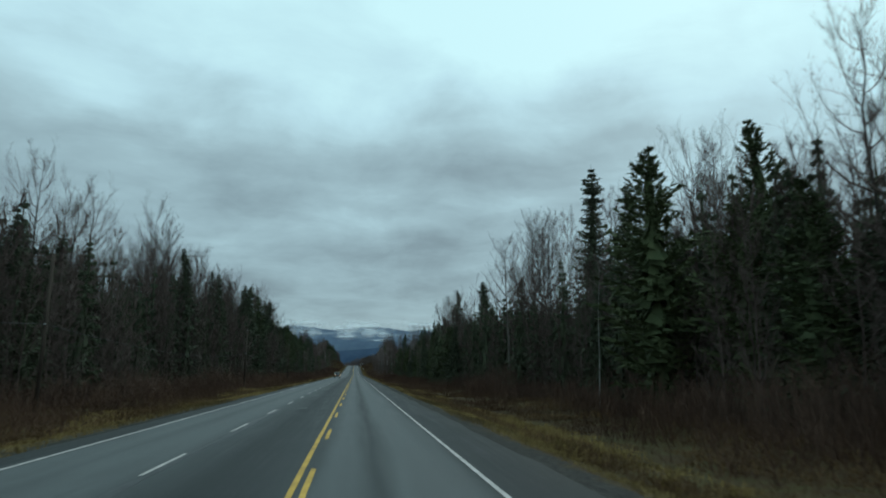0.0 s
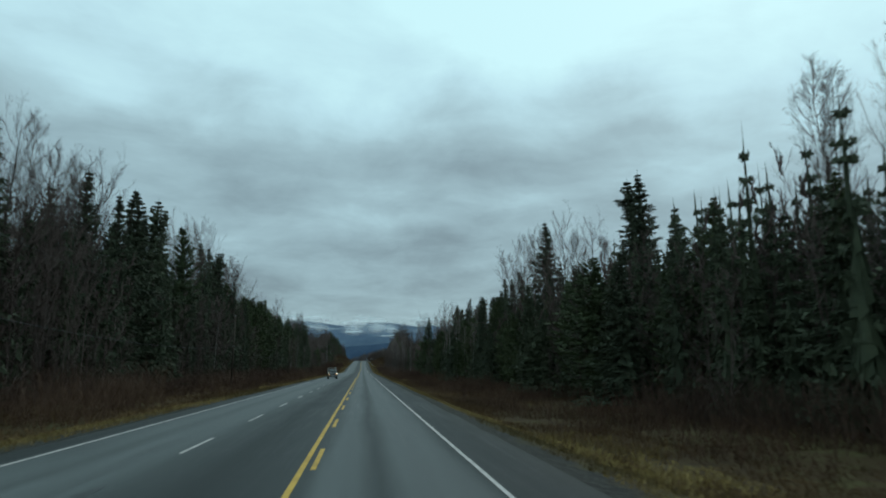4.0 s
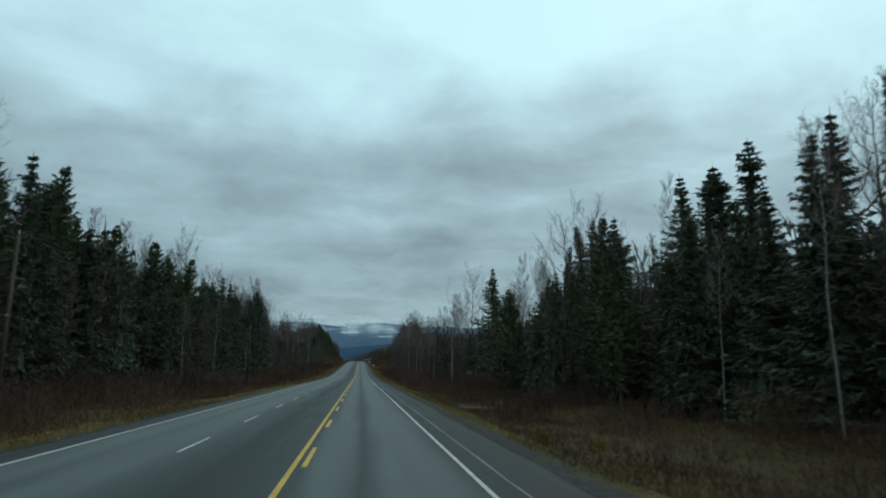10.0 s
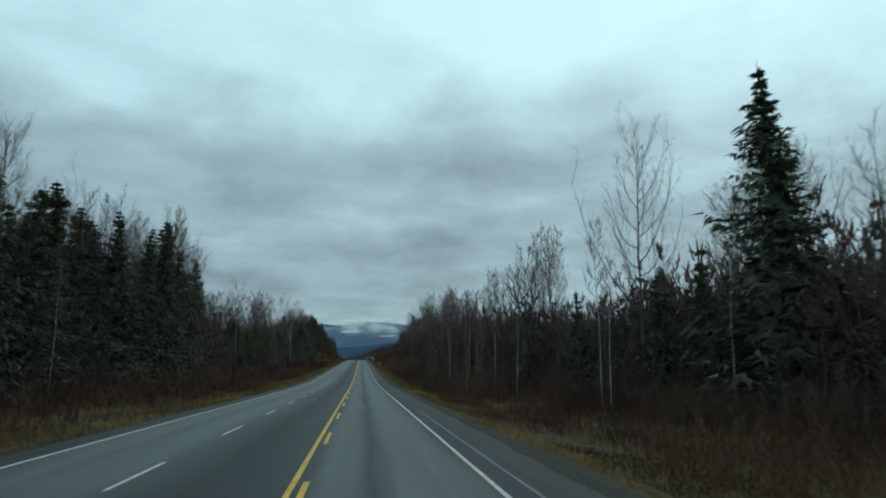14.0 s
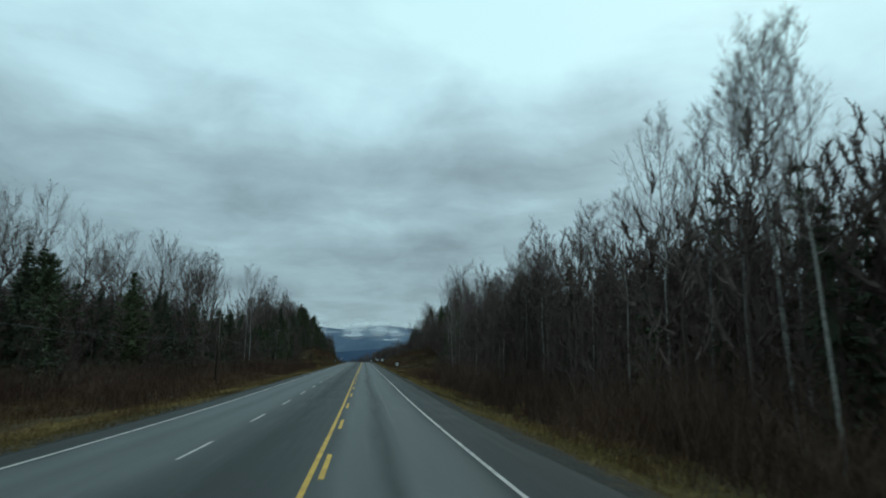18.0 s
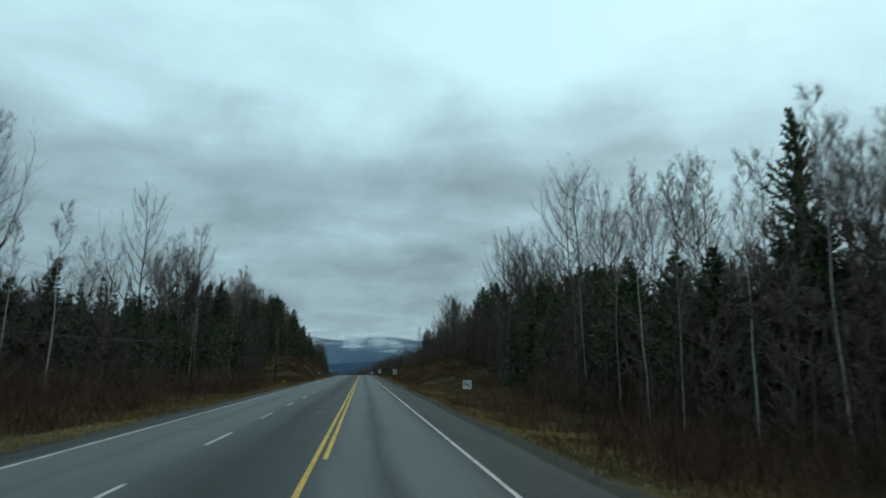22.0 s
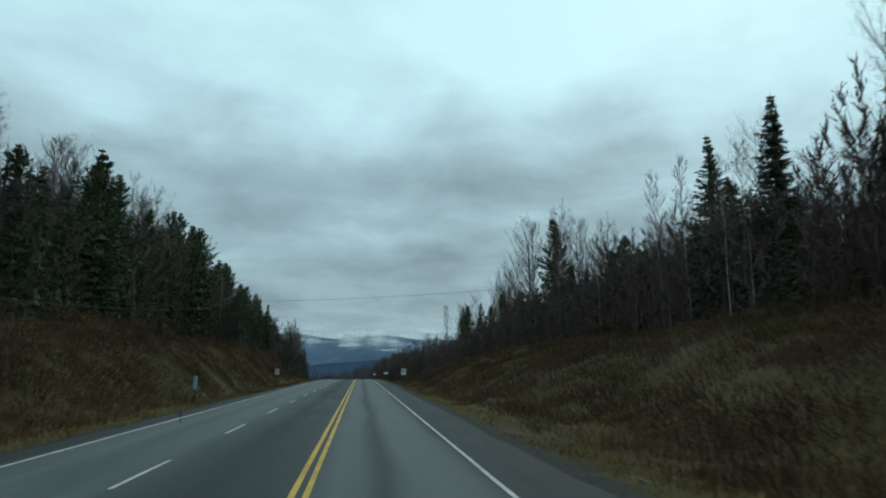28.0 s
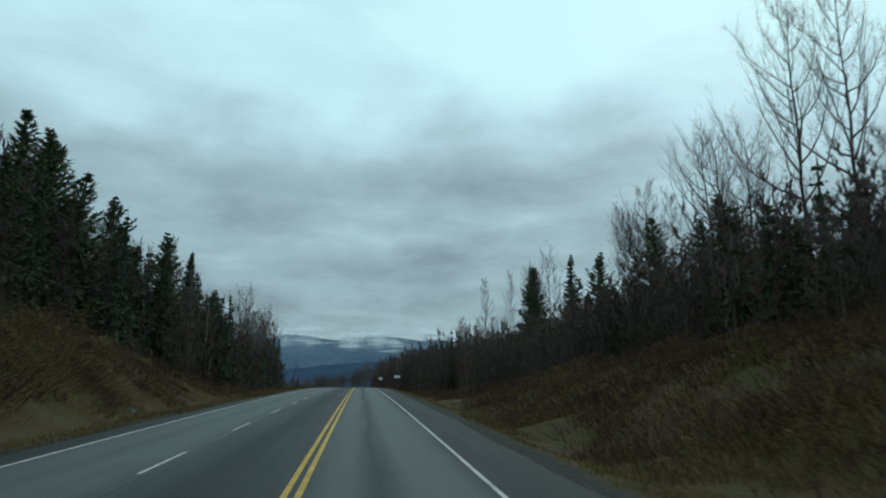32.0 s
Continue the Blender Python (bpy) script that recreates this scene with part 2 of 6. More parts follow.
DITCH_RIGHT = ((4.2, -0.06), (5.4, -0.12), (8.8, -1.25), (14, -1.5), (20, -1.2), (30, -0.8), (60, 0.5), (400, 12), (5000, 60))
BANK_RIGHT = ((4.2, -0.06), (5.4, -0.12), (7.5, -0.6), (10.5, -0.1), (17, 2.9), (23, 4.6), (40, 6.5), (400, 16), (5000, 60))
DITCH_LEFT = ((9.0, -0.06), (10.4, -0.12), (14, -0.75), (18, -0.7), (26, -0.5), (60, 0.8), (400, 12), (5000, 60))
BANK_LEFT = ((9.0, -0.06), (10.4, -0.12), (12.2, -0.45), (13.6, 0.3), (17.5, 4.4), (20, 4.9), (40, 7.0), (400, 16), (5000, 60))


def ground_z(x, s):
    """Height of the ground beside the road."""
    if x >= 0:
        k = smooth(594, 662, s) * (1 - smooth(724, 830, s))
        z = lerp_table(DITCH_RIGHT, x) * (1 - k) + lerp_table(BANK_RIGHT, x) * k
        edge = x - 5.4
    else:
        k = smooth(640, 680, s) * (1 - smooth(730, 815, s))
        z = lerp_table(DITCH_LEFT, -x) * (1 - k) + lerp_table(BANK_LEFT, -x) * k
        edge = -x - 10.6
    if -10.6 < x < 5.4:
        z = -0.2 if -9.05 < x < 4.2 else z
    if edge > 0:
        r = min(edge / 3.0, 1.0)
        z += r * ((0.2 + 0.25 * k) * noise.noise((x * 0.35, s * 0.3, 1.0)) + (0.3 + 0.9 * k) * noise.noise((x * 0.1, s * 0.08, 5.0)))
        if edge > 60:
            z += min((edge - 60) / 300, 1) * 6 * noise.noise((x * 0.004, s * 0.004, 9.0))
    return road_z(s) + z


def mesh_from(name, verts, faces, mats, parent=None, mat_index=None, flat=True):
    me = bpy.data.meshes.new(name)
    me.from_pydata(verts, [], faces)
    for m in (mats if isinstance(mats, (list, tuple)) else [mats]):
        me.materials.append(m)
    if mat_index:
        me.polygons.foreach_set("material_index", mat_index)
    if not flat:
        me.polygons.foreach_set("use_smooth", [True] * len(me.polygons))
    me.update()
    ob = new(name, me)
    if parent:
        ob.parent = parent
    return ob


def part(name, bm, mat, parent, label="", smooth_faces=False):
    me = bpy.data.meshes.new(name)
    bm.to_mesh(me)
    bm.free()
    me.materials.append(mat)
    if smooth_faces:
        me.polygons.foreach_set("use_smooth", [True] * len(me.polygons))
    ob = new(name, me)
    ob.parent = parent
    if label:
        tagged(ob, label=label)
    return ob


def ground_material():
    m = bpy.data.materials.new("verge_soil_and_litter")
    m.use_nodes = True
    N, L = m.node_tree.nodes, m.node_tree.links
    b = N["Principled BSDF"]
    b.inputs["Roughness"].default_value, b.inputs["Specular IOR Level"].default_value = 0.95, 0.15
    tc = N.new("ShaderNodeTexCoord")
    ns = []
    for sc, det in ((0.12, 4), (0.9, 5), (7.0, 4)):
        t = N.new("ShaderNodeTexNoise")
        t.inputs["Scale"].default_value, t.inputs["Detail"].default_value = sc, det
        L.new(tc.outputs["Object"], t.inputs["Vector"])
        ns.append(t)
    r1 = N.new("ShaderNodeValToRGB")
    e = r1.color_ramp.elements
    e[0].position, e[0].color = 0.35, (0.032, 0.02, 0.01, 1)
    e[1].position, e[1].color = 0.68, (0.12, 0.08, 0.034, 1)
    e.new(0.48).color = (0.062, 0.038, 0.018, 1)
    e.new(0.58).color = (0.062, 0.055, 0.02, 1)
    mx = N.new("ShaderNodeMix")
    mx.inputs[0].default_value = 0.55
    L.new(ns[0].outputs["Fac"], mx.inputs[2])
    L.new(ns[1].outputs["Fac"], mx.inputs[3])
    mx2 = N.new("ShaderNodeMix")
    mx2.inputs[0].default_value = 0.3
    L.new(mx.outputs[0], mx2.inputs[2])
    L.new(ns[2].outputs["Fac"], mx2.inputs[3])
    L.new(mx2.outputs[0], r1.inputs["Fac"])
    # gravel along the edges of the asphalt, fraying into the grass
    sp = N.new("ShaderNodeSeparateXYZ")
    L.new(tc.outputs["Object"], sp.inputs[0])

    def op(o, a, c):
        k = N.new("ShaderNodeMath")
        k.operation = o
        for i, v in enumerate((a, c)):
            if isinstance(v, (int, float)):
                k.inputs[i].default_value = v
            else:
                L.new(v, k.inputs[i])
        return k.outputs[0]

    d = op("ABSOLUTE", op("ADD", sp.outputs["X"], 2.3), 0.0)
    d = op("ADD", d, op("MULTIPLY", op("SUBTRACT", ns[1].outputs["Fac"], 0.5), 2.2))
    mr = N.new("ShaderNodeMapRange")
    mr.inputs["From Min"].default_value, mr.inputs["From Max"].default_value = 7.4, 8.1
    L.new(d, mr.inputs["Value"])
    gr = N.new("ShaderNodeValToRGB")
    ge = gr.color_ramp.elements
    ge[0].position, ge[0].color = 0.35, (0.02, 0.019, 0.017, 1)
    ge[1].position, ge[1].color = 0.65, (0.052, 0.048, 0.043, 1)
    L.new(ns[2].outputs["Fac"], gr.inputs["Fac"])
    out = N.new("ShaderNodeMix")
    out.data_type = "RGBA"
    L.new(mr.outputs[0], out.inputs[0])
    L.new(gr.outputs[0], out.inputs[6])
    L.new(r1.outputs[0], out.inputs[7])
    L.new(out.outputs[2], b.inputs["Base Color"])
    bp = N.new("ShaderNodeBump")
    bp.inputs["Strength"].default_value, bp.inputs["Distance"].default_value = 0.8, 0.15
    L.new(ns[2].outputs["Fac"], bp.inputs["Height"])
    L.new(bp.outputs[0], b.inputs["Normal"])
    return m


def build_ground():
    xs = [-4600, -3000, -1800, -1000, -500, -250, -120, -70, -50, -40, -34, -30, -27, -24.5, -22.5, -20.8, -19.3, -18, -17, -16, -15, -14, -13.2, -12.4, -11.6, -10.9, -10.3, -9.9, -9.5, -9.1, -9.0]
    xs += [4.1, 4.2, 4.7, 5.1, 5.5, 6.0, 6.6, 7.3, 8, 8.8, 9.7, 10.7, 11.8, 13, 14.3, 15.7, 17.2, 19, 21, 23, 25.5, 28, 31, 35, 40, 50, 70, 120, 250, 500, 1000, 1800, 3000, 4600]
    ys = [-300, -150, -80, -40] + list(np.arange(-20, 860, 2.0)) + list(np.arange(860, 1300, 15.0)) + [1400, 1600, 2000, 2600, 3400, 4600]
    v = [(x, y, ground_z(x, y)) for y in ys for x in xs]
    w = len(xs)
    f = [(j * w + i, j * w + i + 1, (j + 1) * w + i + 1, (j + 1) * w + i) for j in range(len(ys) - 1) for i in range(w - 1)]
    ob = mesh_from("ground", v, f, ground_material(), flat=False)
    tagged(ob, "brown dead-grass verge and ditch beside the highway", "ground", kind="structure")


build_ground()


# ---- road ----
def asphalt_material():
    m = bpy.data.materials.new("damp_asphalt")
    m.use_nodes = True
    N, L = m.node_tree.nodes, m.node_tree.links
    b = N["Principled BSDF"]
    tc = N.new("ShaderNodeTexCoord")
    mp = N.new("ShaderNodeMapping")
    mp.inputs["Scale"].default_value = (1.0, 0.06, 1.0)
    L.new(tc.outputs["Object"], mp.inputs[0])

    def tex(sc, det, src):
        t = N.new("ShaderNodeTexNoise")
        t.inputs["Scale"].default_value, t.inputs["Detail"].default_value = sc, det
        L.new(src, t.inputs["Vector"])
        return t.outputs["Fac"]

    streak = tex(1.1, 4, mp.outputs[0])
    thin = N.new("ShaderNodeMapping")
    thin.inputs["Scale"].default_value = (1.0, 0.025, 1.0)
    L.new(tc.outputs["Object"], thin.inputs[0])
    scuff = tex(6.0, 3, thin.outputs[0])
    patch = tex(0.35, 5, tc.outputs["Object"])
    grit = tex(90, 3, tc.outputs["Object"])

    def op(o, a, c, d=None):
        k = N.new("ShaderNodeMath")
        k.operation = o
        for i, v in enumerate((a, c, d)):
            if v is None:
                continue
            if isinstance(v, (int, float)):
                k.inputs[i].default_value = v
            else:
                L.new(v, k.inputs[i])
        return k.outputs[0]

    sp = N.new("ShaderNodeSeparateXYZ")
    L.new(tc.outputs["Object"], sp.inputs[0])
    # two wheel tracks a lane, polished by tyres
    track = op("COSINE", op("MULTIPLY", op("ADD", sp.outputs["X"], 1.06), 2 * math.pi / 1.8), None)
    val = op("ADD", op("MULTIPLY", streak, 0.5), op("ADD", op("MULTIPLY", patch, 0.3), op("MULTIPLY", grit, 0.2)))
    val = op("ADD", val, op("MULTIPLY", track, 0.04))
    val = op("ADD", val, op("MULTIPLY", op("SUBTRACT", scuff, 0.5), 0.45))
    r = N.new("ShaderNodeValToRGB")
    e = r.color_ramp.elements
    e[0].position, e[0].color = 0.33, (0.038, 0.042, 0.042, 1)
    e[1].position, e[1].color = 0.67, (0.09, 0.098, 0.099, 1)
    L.new(val, r.inputs["Fac"])
    # lanes differ in paving and wear; wet sky gloss is put into lighter bands
    lane = N.new("ShaderNodeMapRange")
    lane.inputs["From Min"].default_value, lane.inputs["From Max"].default_value = -10.0, 5.0
    wob = op("MULTIPLY", op("SUBTRACT", streak, 0.5), 0.8)
    L.new(op("ADD", sp.outputs["X"], wob), lane.inputs["Value"])
    tone = N.new("ShaderNodeValToRGB")
    te = tone.color_ramp.elements
    te[0].position, te[0].color = 0.0, (0.45, 0.42, 0.38, 1)
    te[1].position, te[1].color = 1.0, (0.5, 0.46, 0.40, 1)
    for p, g in ((0.11, 0.42), (0.135, 0.75), (0.15, 1.05), (0.20, 1.2), (0.235, 0.9), (0.28, 1.15), (0.33, 1.1), (0.37, 0.75), (0.42, 0.6), (0.47, 0.42), (0.54, 0.5), (0.60, 0.62), (0.635, 1.1), (0.667, 1.05), (0.70, 0.55), (0.735, 1.08), (0.785, 1.1), (0.82, 0.9), (0.85, 0.45), (0.9, 0.42)):
        te.new(p).color = (g, g, g, 1)
    L.new(lane.outputs[0], tone.inputs["Fac"])
    mul = N.new("ShaderNodeMix")
    mul.data_type, mul.blend_type = "RGBA", "MULTIPLY"
    mul.inputs[0].default_value = 1.0
    L.new(r.outputs[0], mul.inputs[6])
    L.new(tone.outputs[0], mul.inputs[7])
    L.new(mul.outputs[2], b.inputs["Base Color"])
    rr = N.new("ShaderNodeMapRange")
    rr.inputs["From Min"].default_value, rr.inputs["From Max"].default_value = 0.3, 0.7
    rr.inputs["To Min"].default_value, rr.inputs["To Max"].default_value = 0.5, 0.75
    L.new(val, rr.inputs["Value"])
    L.new(rr.outputs[0], b.inputs["Roughness"])
    # polished tracks shine more than the rough paving between and the unused shoulder
    shine = N.new("ShaderNodeSeparateColor")
    L.new(tone.outputs[0], shine.inputs[0])
    L.new(op("MULTIPLY", shine.outputs[0], 0.2), b.inputs["Specular IOR Level"])
    bp = N.new("ShaderNodeBump")
    bp.inputs["Strength"].default_value, bp.inputs["Distance"].default_value = 0.5, 0.008
    L.new(grit, bp.inputs["Height"])
    L.new(bp.outputs[0], b.inputs["Normal"])
    return m


def strip(name, x0, x1, s0, s1, lift, thick, mat, parent=None, step=4.0, ragged=0.0):
    """A ribbon of paving or paint that follows the road's profile, with thickness."""
    n = max(1, math.ceil((s1 - s0) / step))
    v, f = [], []
    for i in range(n + 1):
        s = s0 + (s1 - s0) * i / n
        z = road_z(s) + lift
        a = b = 0.0
        if ragged:
            a = ragged * noise.noise((x0, s * 0.45, 3.0)) + ragged * 0.6 * noise.noise((x0, s * 1.7, 8.0))
            b = ragged * noise.noise((x1, s * 0.45, 4.0)) + ragged * 0.6 * noise.noise((x1, s * 1.7, 2.0))
        v += [(x0 + a, s, z), (x1 + b, s, z), (x1 + b, s, z - thick), (x0 + a, s, z - thick)]
    for i in range(n):
        k = 4 * i
        f += [(k, k + 1, k + 5, k + 4), (k + 1, k + 2, k + 6, k + 5), (k + 3, k, k + 4, k + 7), (k + 2, k + 3, k + 7, k + 6)]
    f += [(3, 2, 1, 0), (4 * n, 4 * n + 1, 4 * n + 2, 4 * n + 3)]
    return mesh_from(name, v, f, mat, parent)


ASPHALT = asphalt_material()
WHITE_PAINT = material("worn_white_road_paint", [(0.25, 0.225, 0.215), (0.43, 0.385, 0.37), (0.55, 0.495, 0.48)], 0.7, 1.5, 35, 0.2)
YELLOW_PAINT = material("worn_yellow_road_paint", [(0.30, 0.17, 0.035), (0.50, 0.29, 0.04), (0.60, 0.36, 0.06)], 0.7, 1.5, 35, 0.2)
SEALANT = material("black_crack_sealant", [(0.015, 0.015, 0.016), (0.03, 0.03, 0.031)], 0.5, 2, 20, 0.1)
road = strip("road", -9.05, 4.45, -300, 1300, 0.0, 0.25, ASPHALT, step=2.0, ragged=0.12)
tagged(road, "damp grey asphalt three-lane highway with painted lines", "road", kind="structure")
EDGE_R, YEL, DASH, EDGE_L = 2.71, -1.06, -4.57, -8.0
strip("edge_line", EDGE_R - 0.05, EDGE_R + 0.05, -300, 1300, 0.006, 0.01, WHITE_PAINT, road, 2.0, 0.012)
strip("edge_line", EDGE_L - 0.05, EDGE_L + 0.05, -300, 1300, 0.006, 0.01, WHITE_PAINT, road, 2.0, 0.012)
strip("centre_line", YEL - 0.18, YEL - 0.06, -300, 1300, 0.006, 0.01, YELLOW_PAINT, road, 2.0, 0.012)
strip("centre_line", YEL + 0.07, YEL + 0.19, 511, 1300, 0.006, 0.01, YELLOW_PAINT, road, 2.0, 0.012)
for i in range(-4, 112):
    s = 15.2 + 10.4 * i
    strip("lane_dash", DASH - 0.048, DASH + 0.048, s, s + 3.8, 0.006, 0.01, WHITE_PAINT, road, 1.3, 0.012)
    if s < 500:
        strip("centre_dash", YEL + 0.07, YEL + 0.19, s - 3.2, s + 0.5, 0.006, 0.01, YELLOW_PAINT, road, 1.3, 0.012)

# sealed joints and a paler seam in the paving
SEAM = material("pale_paving_seam", [(0.10, 0.115, 0.12), (0.13, 0.145, 0.15)], 0.8, 2, 30, 0.1)
for x, s0, s1, w in ((DASH - 0.14, 66, 104, 0.07), (DASH + 0.16, 12, 40, 0.09), (DASH - 0.1, 300, 322, 0.06), (DASH + 0.12, 700, 742, 0.07), (0.9, 150, 190, 0.04), (1.1, 430, 470, 0.04)):
    strip("sealed_joint", x - w, x + w, s0, s1, 0.004, 0.008, SEALANT, road, 1.0, 0.09)
for s0, s1 in ((228, 350), (566, 600)):
    strip("paving_seam", 3.28, 3.35, s0, s1, 0.004, 0.008, SEAM, road, 1.5, 0.03)
for x, s0, w, l in ((-2.3, 88, 0.35, 0.5), (-3.1, 41, 0.25, 0.7), (0.4, 318, 0.3, 0.6), (-6.2, 520, 0.5, 0.9), (3.5, 384, 0.3, 0.6)):
    strip("patch", x - w, x + w, s0, s0 + l, 0.003, 0.008, SEAM if x > 0 or s0 == 88 else SEALANT, road, 0.2, 0.1)



# ---- trees ----
class Soup:
    """Vertices and faces gathered for one mesh."""

    def __init__(self):
        self.v, self.f = [], []

    def tri(self, a, b, c):
        k = len(self.v)
        self.v += [a, b, c]
        self.f.append((k, k + 1, k + 2))

    def tube(self, pts, radii, sides):
        k = len(self.v)
        n = len(pts)
        d = (pts[-1] - pts[0]).normalized()
        u = d.cross(Vector((0.31, 0.95, 0.05))).normalized()
        w = d.cross(u)
        for p, r in zip(pts, radii):
            for j in range(sides):
                a = 2 * math.pi * j / sides
                self.v.append(p + (u * math.cos(a) + w * math.sin(a)) * r)
        for i in range(n - 1):
            for j in range(sides):
                j2 = (j + 1) % sides
                self.f.append((k + i * sides + j, k + i * sides + j2, k + (i + 1) * sides + j2, k + (i + 1) * sides + j))

    def spike(self, p, q, r):
        """A thin three-sided twig from p to q."""
        k = len(self.v)
        d = (q - p).normalized()
        u = d.cross(Vector((0.2, 0.9, 0.35))).normalized()
        w = d.cross(u)
        self.v += [p + u * r, p - u * r * 0.5 + w * r * 0.87, p - u * r * 0.5 - w * r * 0.87, q]
        self.f += [(k, k + 1, k + 3), (k + 1, k + 2, k + 3), (k + 2, k, k + 3)]

    def add(self, other, m):
        k = len(self.v)
        self.v += [m @ p for p in other.v]
        self.f += [tuple(k + i for i in f) for f in other.f]

    def mesh(self, name, mat):
        me = bpy.data.meshes.new(name)
        me.from_pydata([tuple(p) for p in self.v], [], self.f)
        me.materials.append(mat)
        me.update()
        return me


def trunk_line(rng, H, lean, n=9):
    pts = []
    for i in range(n + 1):
        u = i / n
        pts.append(Vector((lean[0] * u * H + 0.012 * H * rng.uniform(-1, 1) * u, lean[1] * u * H + 0.012 * H * rng.uniform(-1, 1) * u, u * H - (0.6 if i == 0 else 0))))
    return pts


def along(pts, u):
    k = min(max(u, 0), 0.9999) * (len(pts) - 1)
    i = int(k)
    return pts[i].lerp(pts[i + 1], k - i)


def conifer(seed, H, R, start, style, whorls=46, per=6, detail=15, thick=1.0, core=26):
    """Spruce or pine: a trunk and a crown of separate boughs hung with ragged sprays."""
    rng = random.Random(seed)
    trunk, crown = Soup(), Soup()
    line = trunk_line(rng, H, (rng.uniform(-0.01, 0.01), rng.uniform(-0.01, 0.01)))
    rb = 0.011 * H
    trunk.tube(line, [rb * (1 - 0.93 * i / 9) for i in range(10)], 7)
    lump = [rng.uniform(0.8, 1.12) for _ in range(16)]
    lean_az, one_sided = rng.uniform(0, 6.28), rng.uniform(0.08, 0.28)

    def girth(w):
        if style == "spruce":
            return R * (1 - w) ** 1.05 + 0.1
        if style == "club":
            return R * (0.8 * (1 - w) ** 0.75 + 0.13 * math.exp(-((w - 0.88) / 0.07) ** 2)) + 0.08
        return R * (1 - w ** 2.6) * (0.55 + 0.45 * min(w * 3.5, 1)) + 0.15

    # dense inner foliage: ragged skirts round the stem, open towards the tip
    for i in range(core):
        w = (i + 0.3) / core
        z = (start + (1 - start) * w) * H
        c = along(line, z / H)
        r = girth(w) * (0.4 if w < 0.6 else 0.3)
        drop = H * (1 - start) / core * 2.2
        for j in range(7):
            a0 = 2 * math.pi * (j + rng.random() * 0.4) / 7
            a1 = a0 + 2 * math.pi / 7 * rng.uniform(0.9, 1.3)
            ra, rb2 = r * rng.uniform(0.6, 1.2), r * rng.uniform(0.6, 1.2)
            crown.tri(c + Vector((0, 0, drop * 0.4)), c + Vector((math.cos(a0) * ra, math.sin(a0) * ra, -drop * rng.uniform(0.4, 1))), c + Vector((math.cos(a1) * rb2, math.sin(a1) * rb2, -drop * rng.uniform(0.4, 1))))
    for i in range(whorls):
        u = start + (1 - start) * (i + rng.random() * 0.7) / whorls
        w = (u - start) / (1 - start)
        r = girth(w) * lump[int(w * 15.9)]
        sag = {"spruce": 0.42 - 0.3 * w, "club": 0.5 - 0.3 * w}.get(style, 0.0)
        tilt = {"spruce": -0.1 + 0.55 * w * w, "club": -0.2 + 0.4 * w}.get(style, 0.1 + 0.75 * w)
        for j in range(per):
            if rng.random() < 0.16:
                continue
            az = 2 * math.pi * (j / per + rng.random() * 0.9 / per) + i * 1.7
            L = r * rng.uniform(0.55, 1.2) * (1 + one_sided * math.cos(az - lean_az))
            base = along(line, u)
            out = Vector((math.cos(az), math.sin(az), 0))
            side = Vector((-math.sin(az), math.cos(az), 0))
            t = tilt + rng.uniform(-0.22, 0.22)

            def at(k):
                return base + out * (L * k * math.cos(t)) + Vector((0, 0, L * (k * math.sin(t) - sag * math.sin(2.2 * k) * 0.8 + 0.12 * k ** 3)))

            crown.spike(at(0), at(1.0), 0.02 + 0.008 * L)
            lo = 0.15 if style != "pine" else 0.42
            for m in range(detail):
                k = lo + (1.04 - lo) * (m + rng.random()) / detail
                p = at(k)
                fall = rng.uniform(-0.95, 0.05) if style != "pine" else rng.uniform(-0.3, 0.75)
                way = (out * rng.uniform(0.15, 0.9) + side * rng.choice((-1, 1)) * rng.uniform(0.1, 0.9) + Vector((0, 0, fall))).normalized()
                ll = (0.17 * L * (1.15 - 0.5 * k) + 0.24) * rng.uniform(0.7, 1.35)
                cr = way.cross(side * rng.uniform(-1, 1) + out * rng.uniform(-1, 1) + Vector((0, 0, rng.uniform(-0.6, 0.6)))).normalized() * (0.075 + 0.028 * L) * thick * rng.uniform(0.7, 1.2)
                crown.tri(p - cr, p + cr, p + way * ll)
    top = line[-1]
    crown.spike(top - Vector((0, 0, 0.9)), top + Vector((0, 0, 0.55)), 0.05)
    return trunk, crown


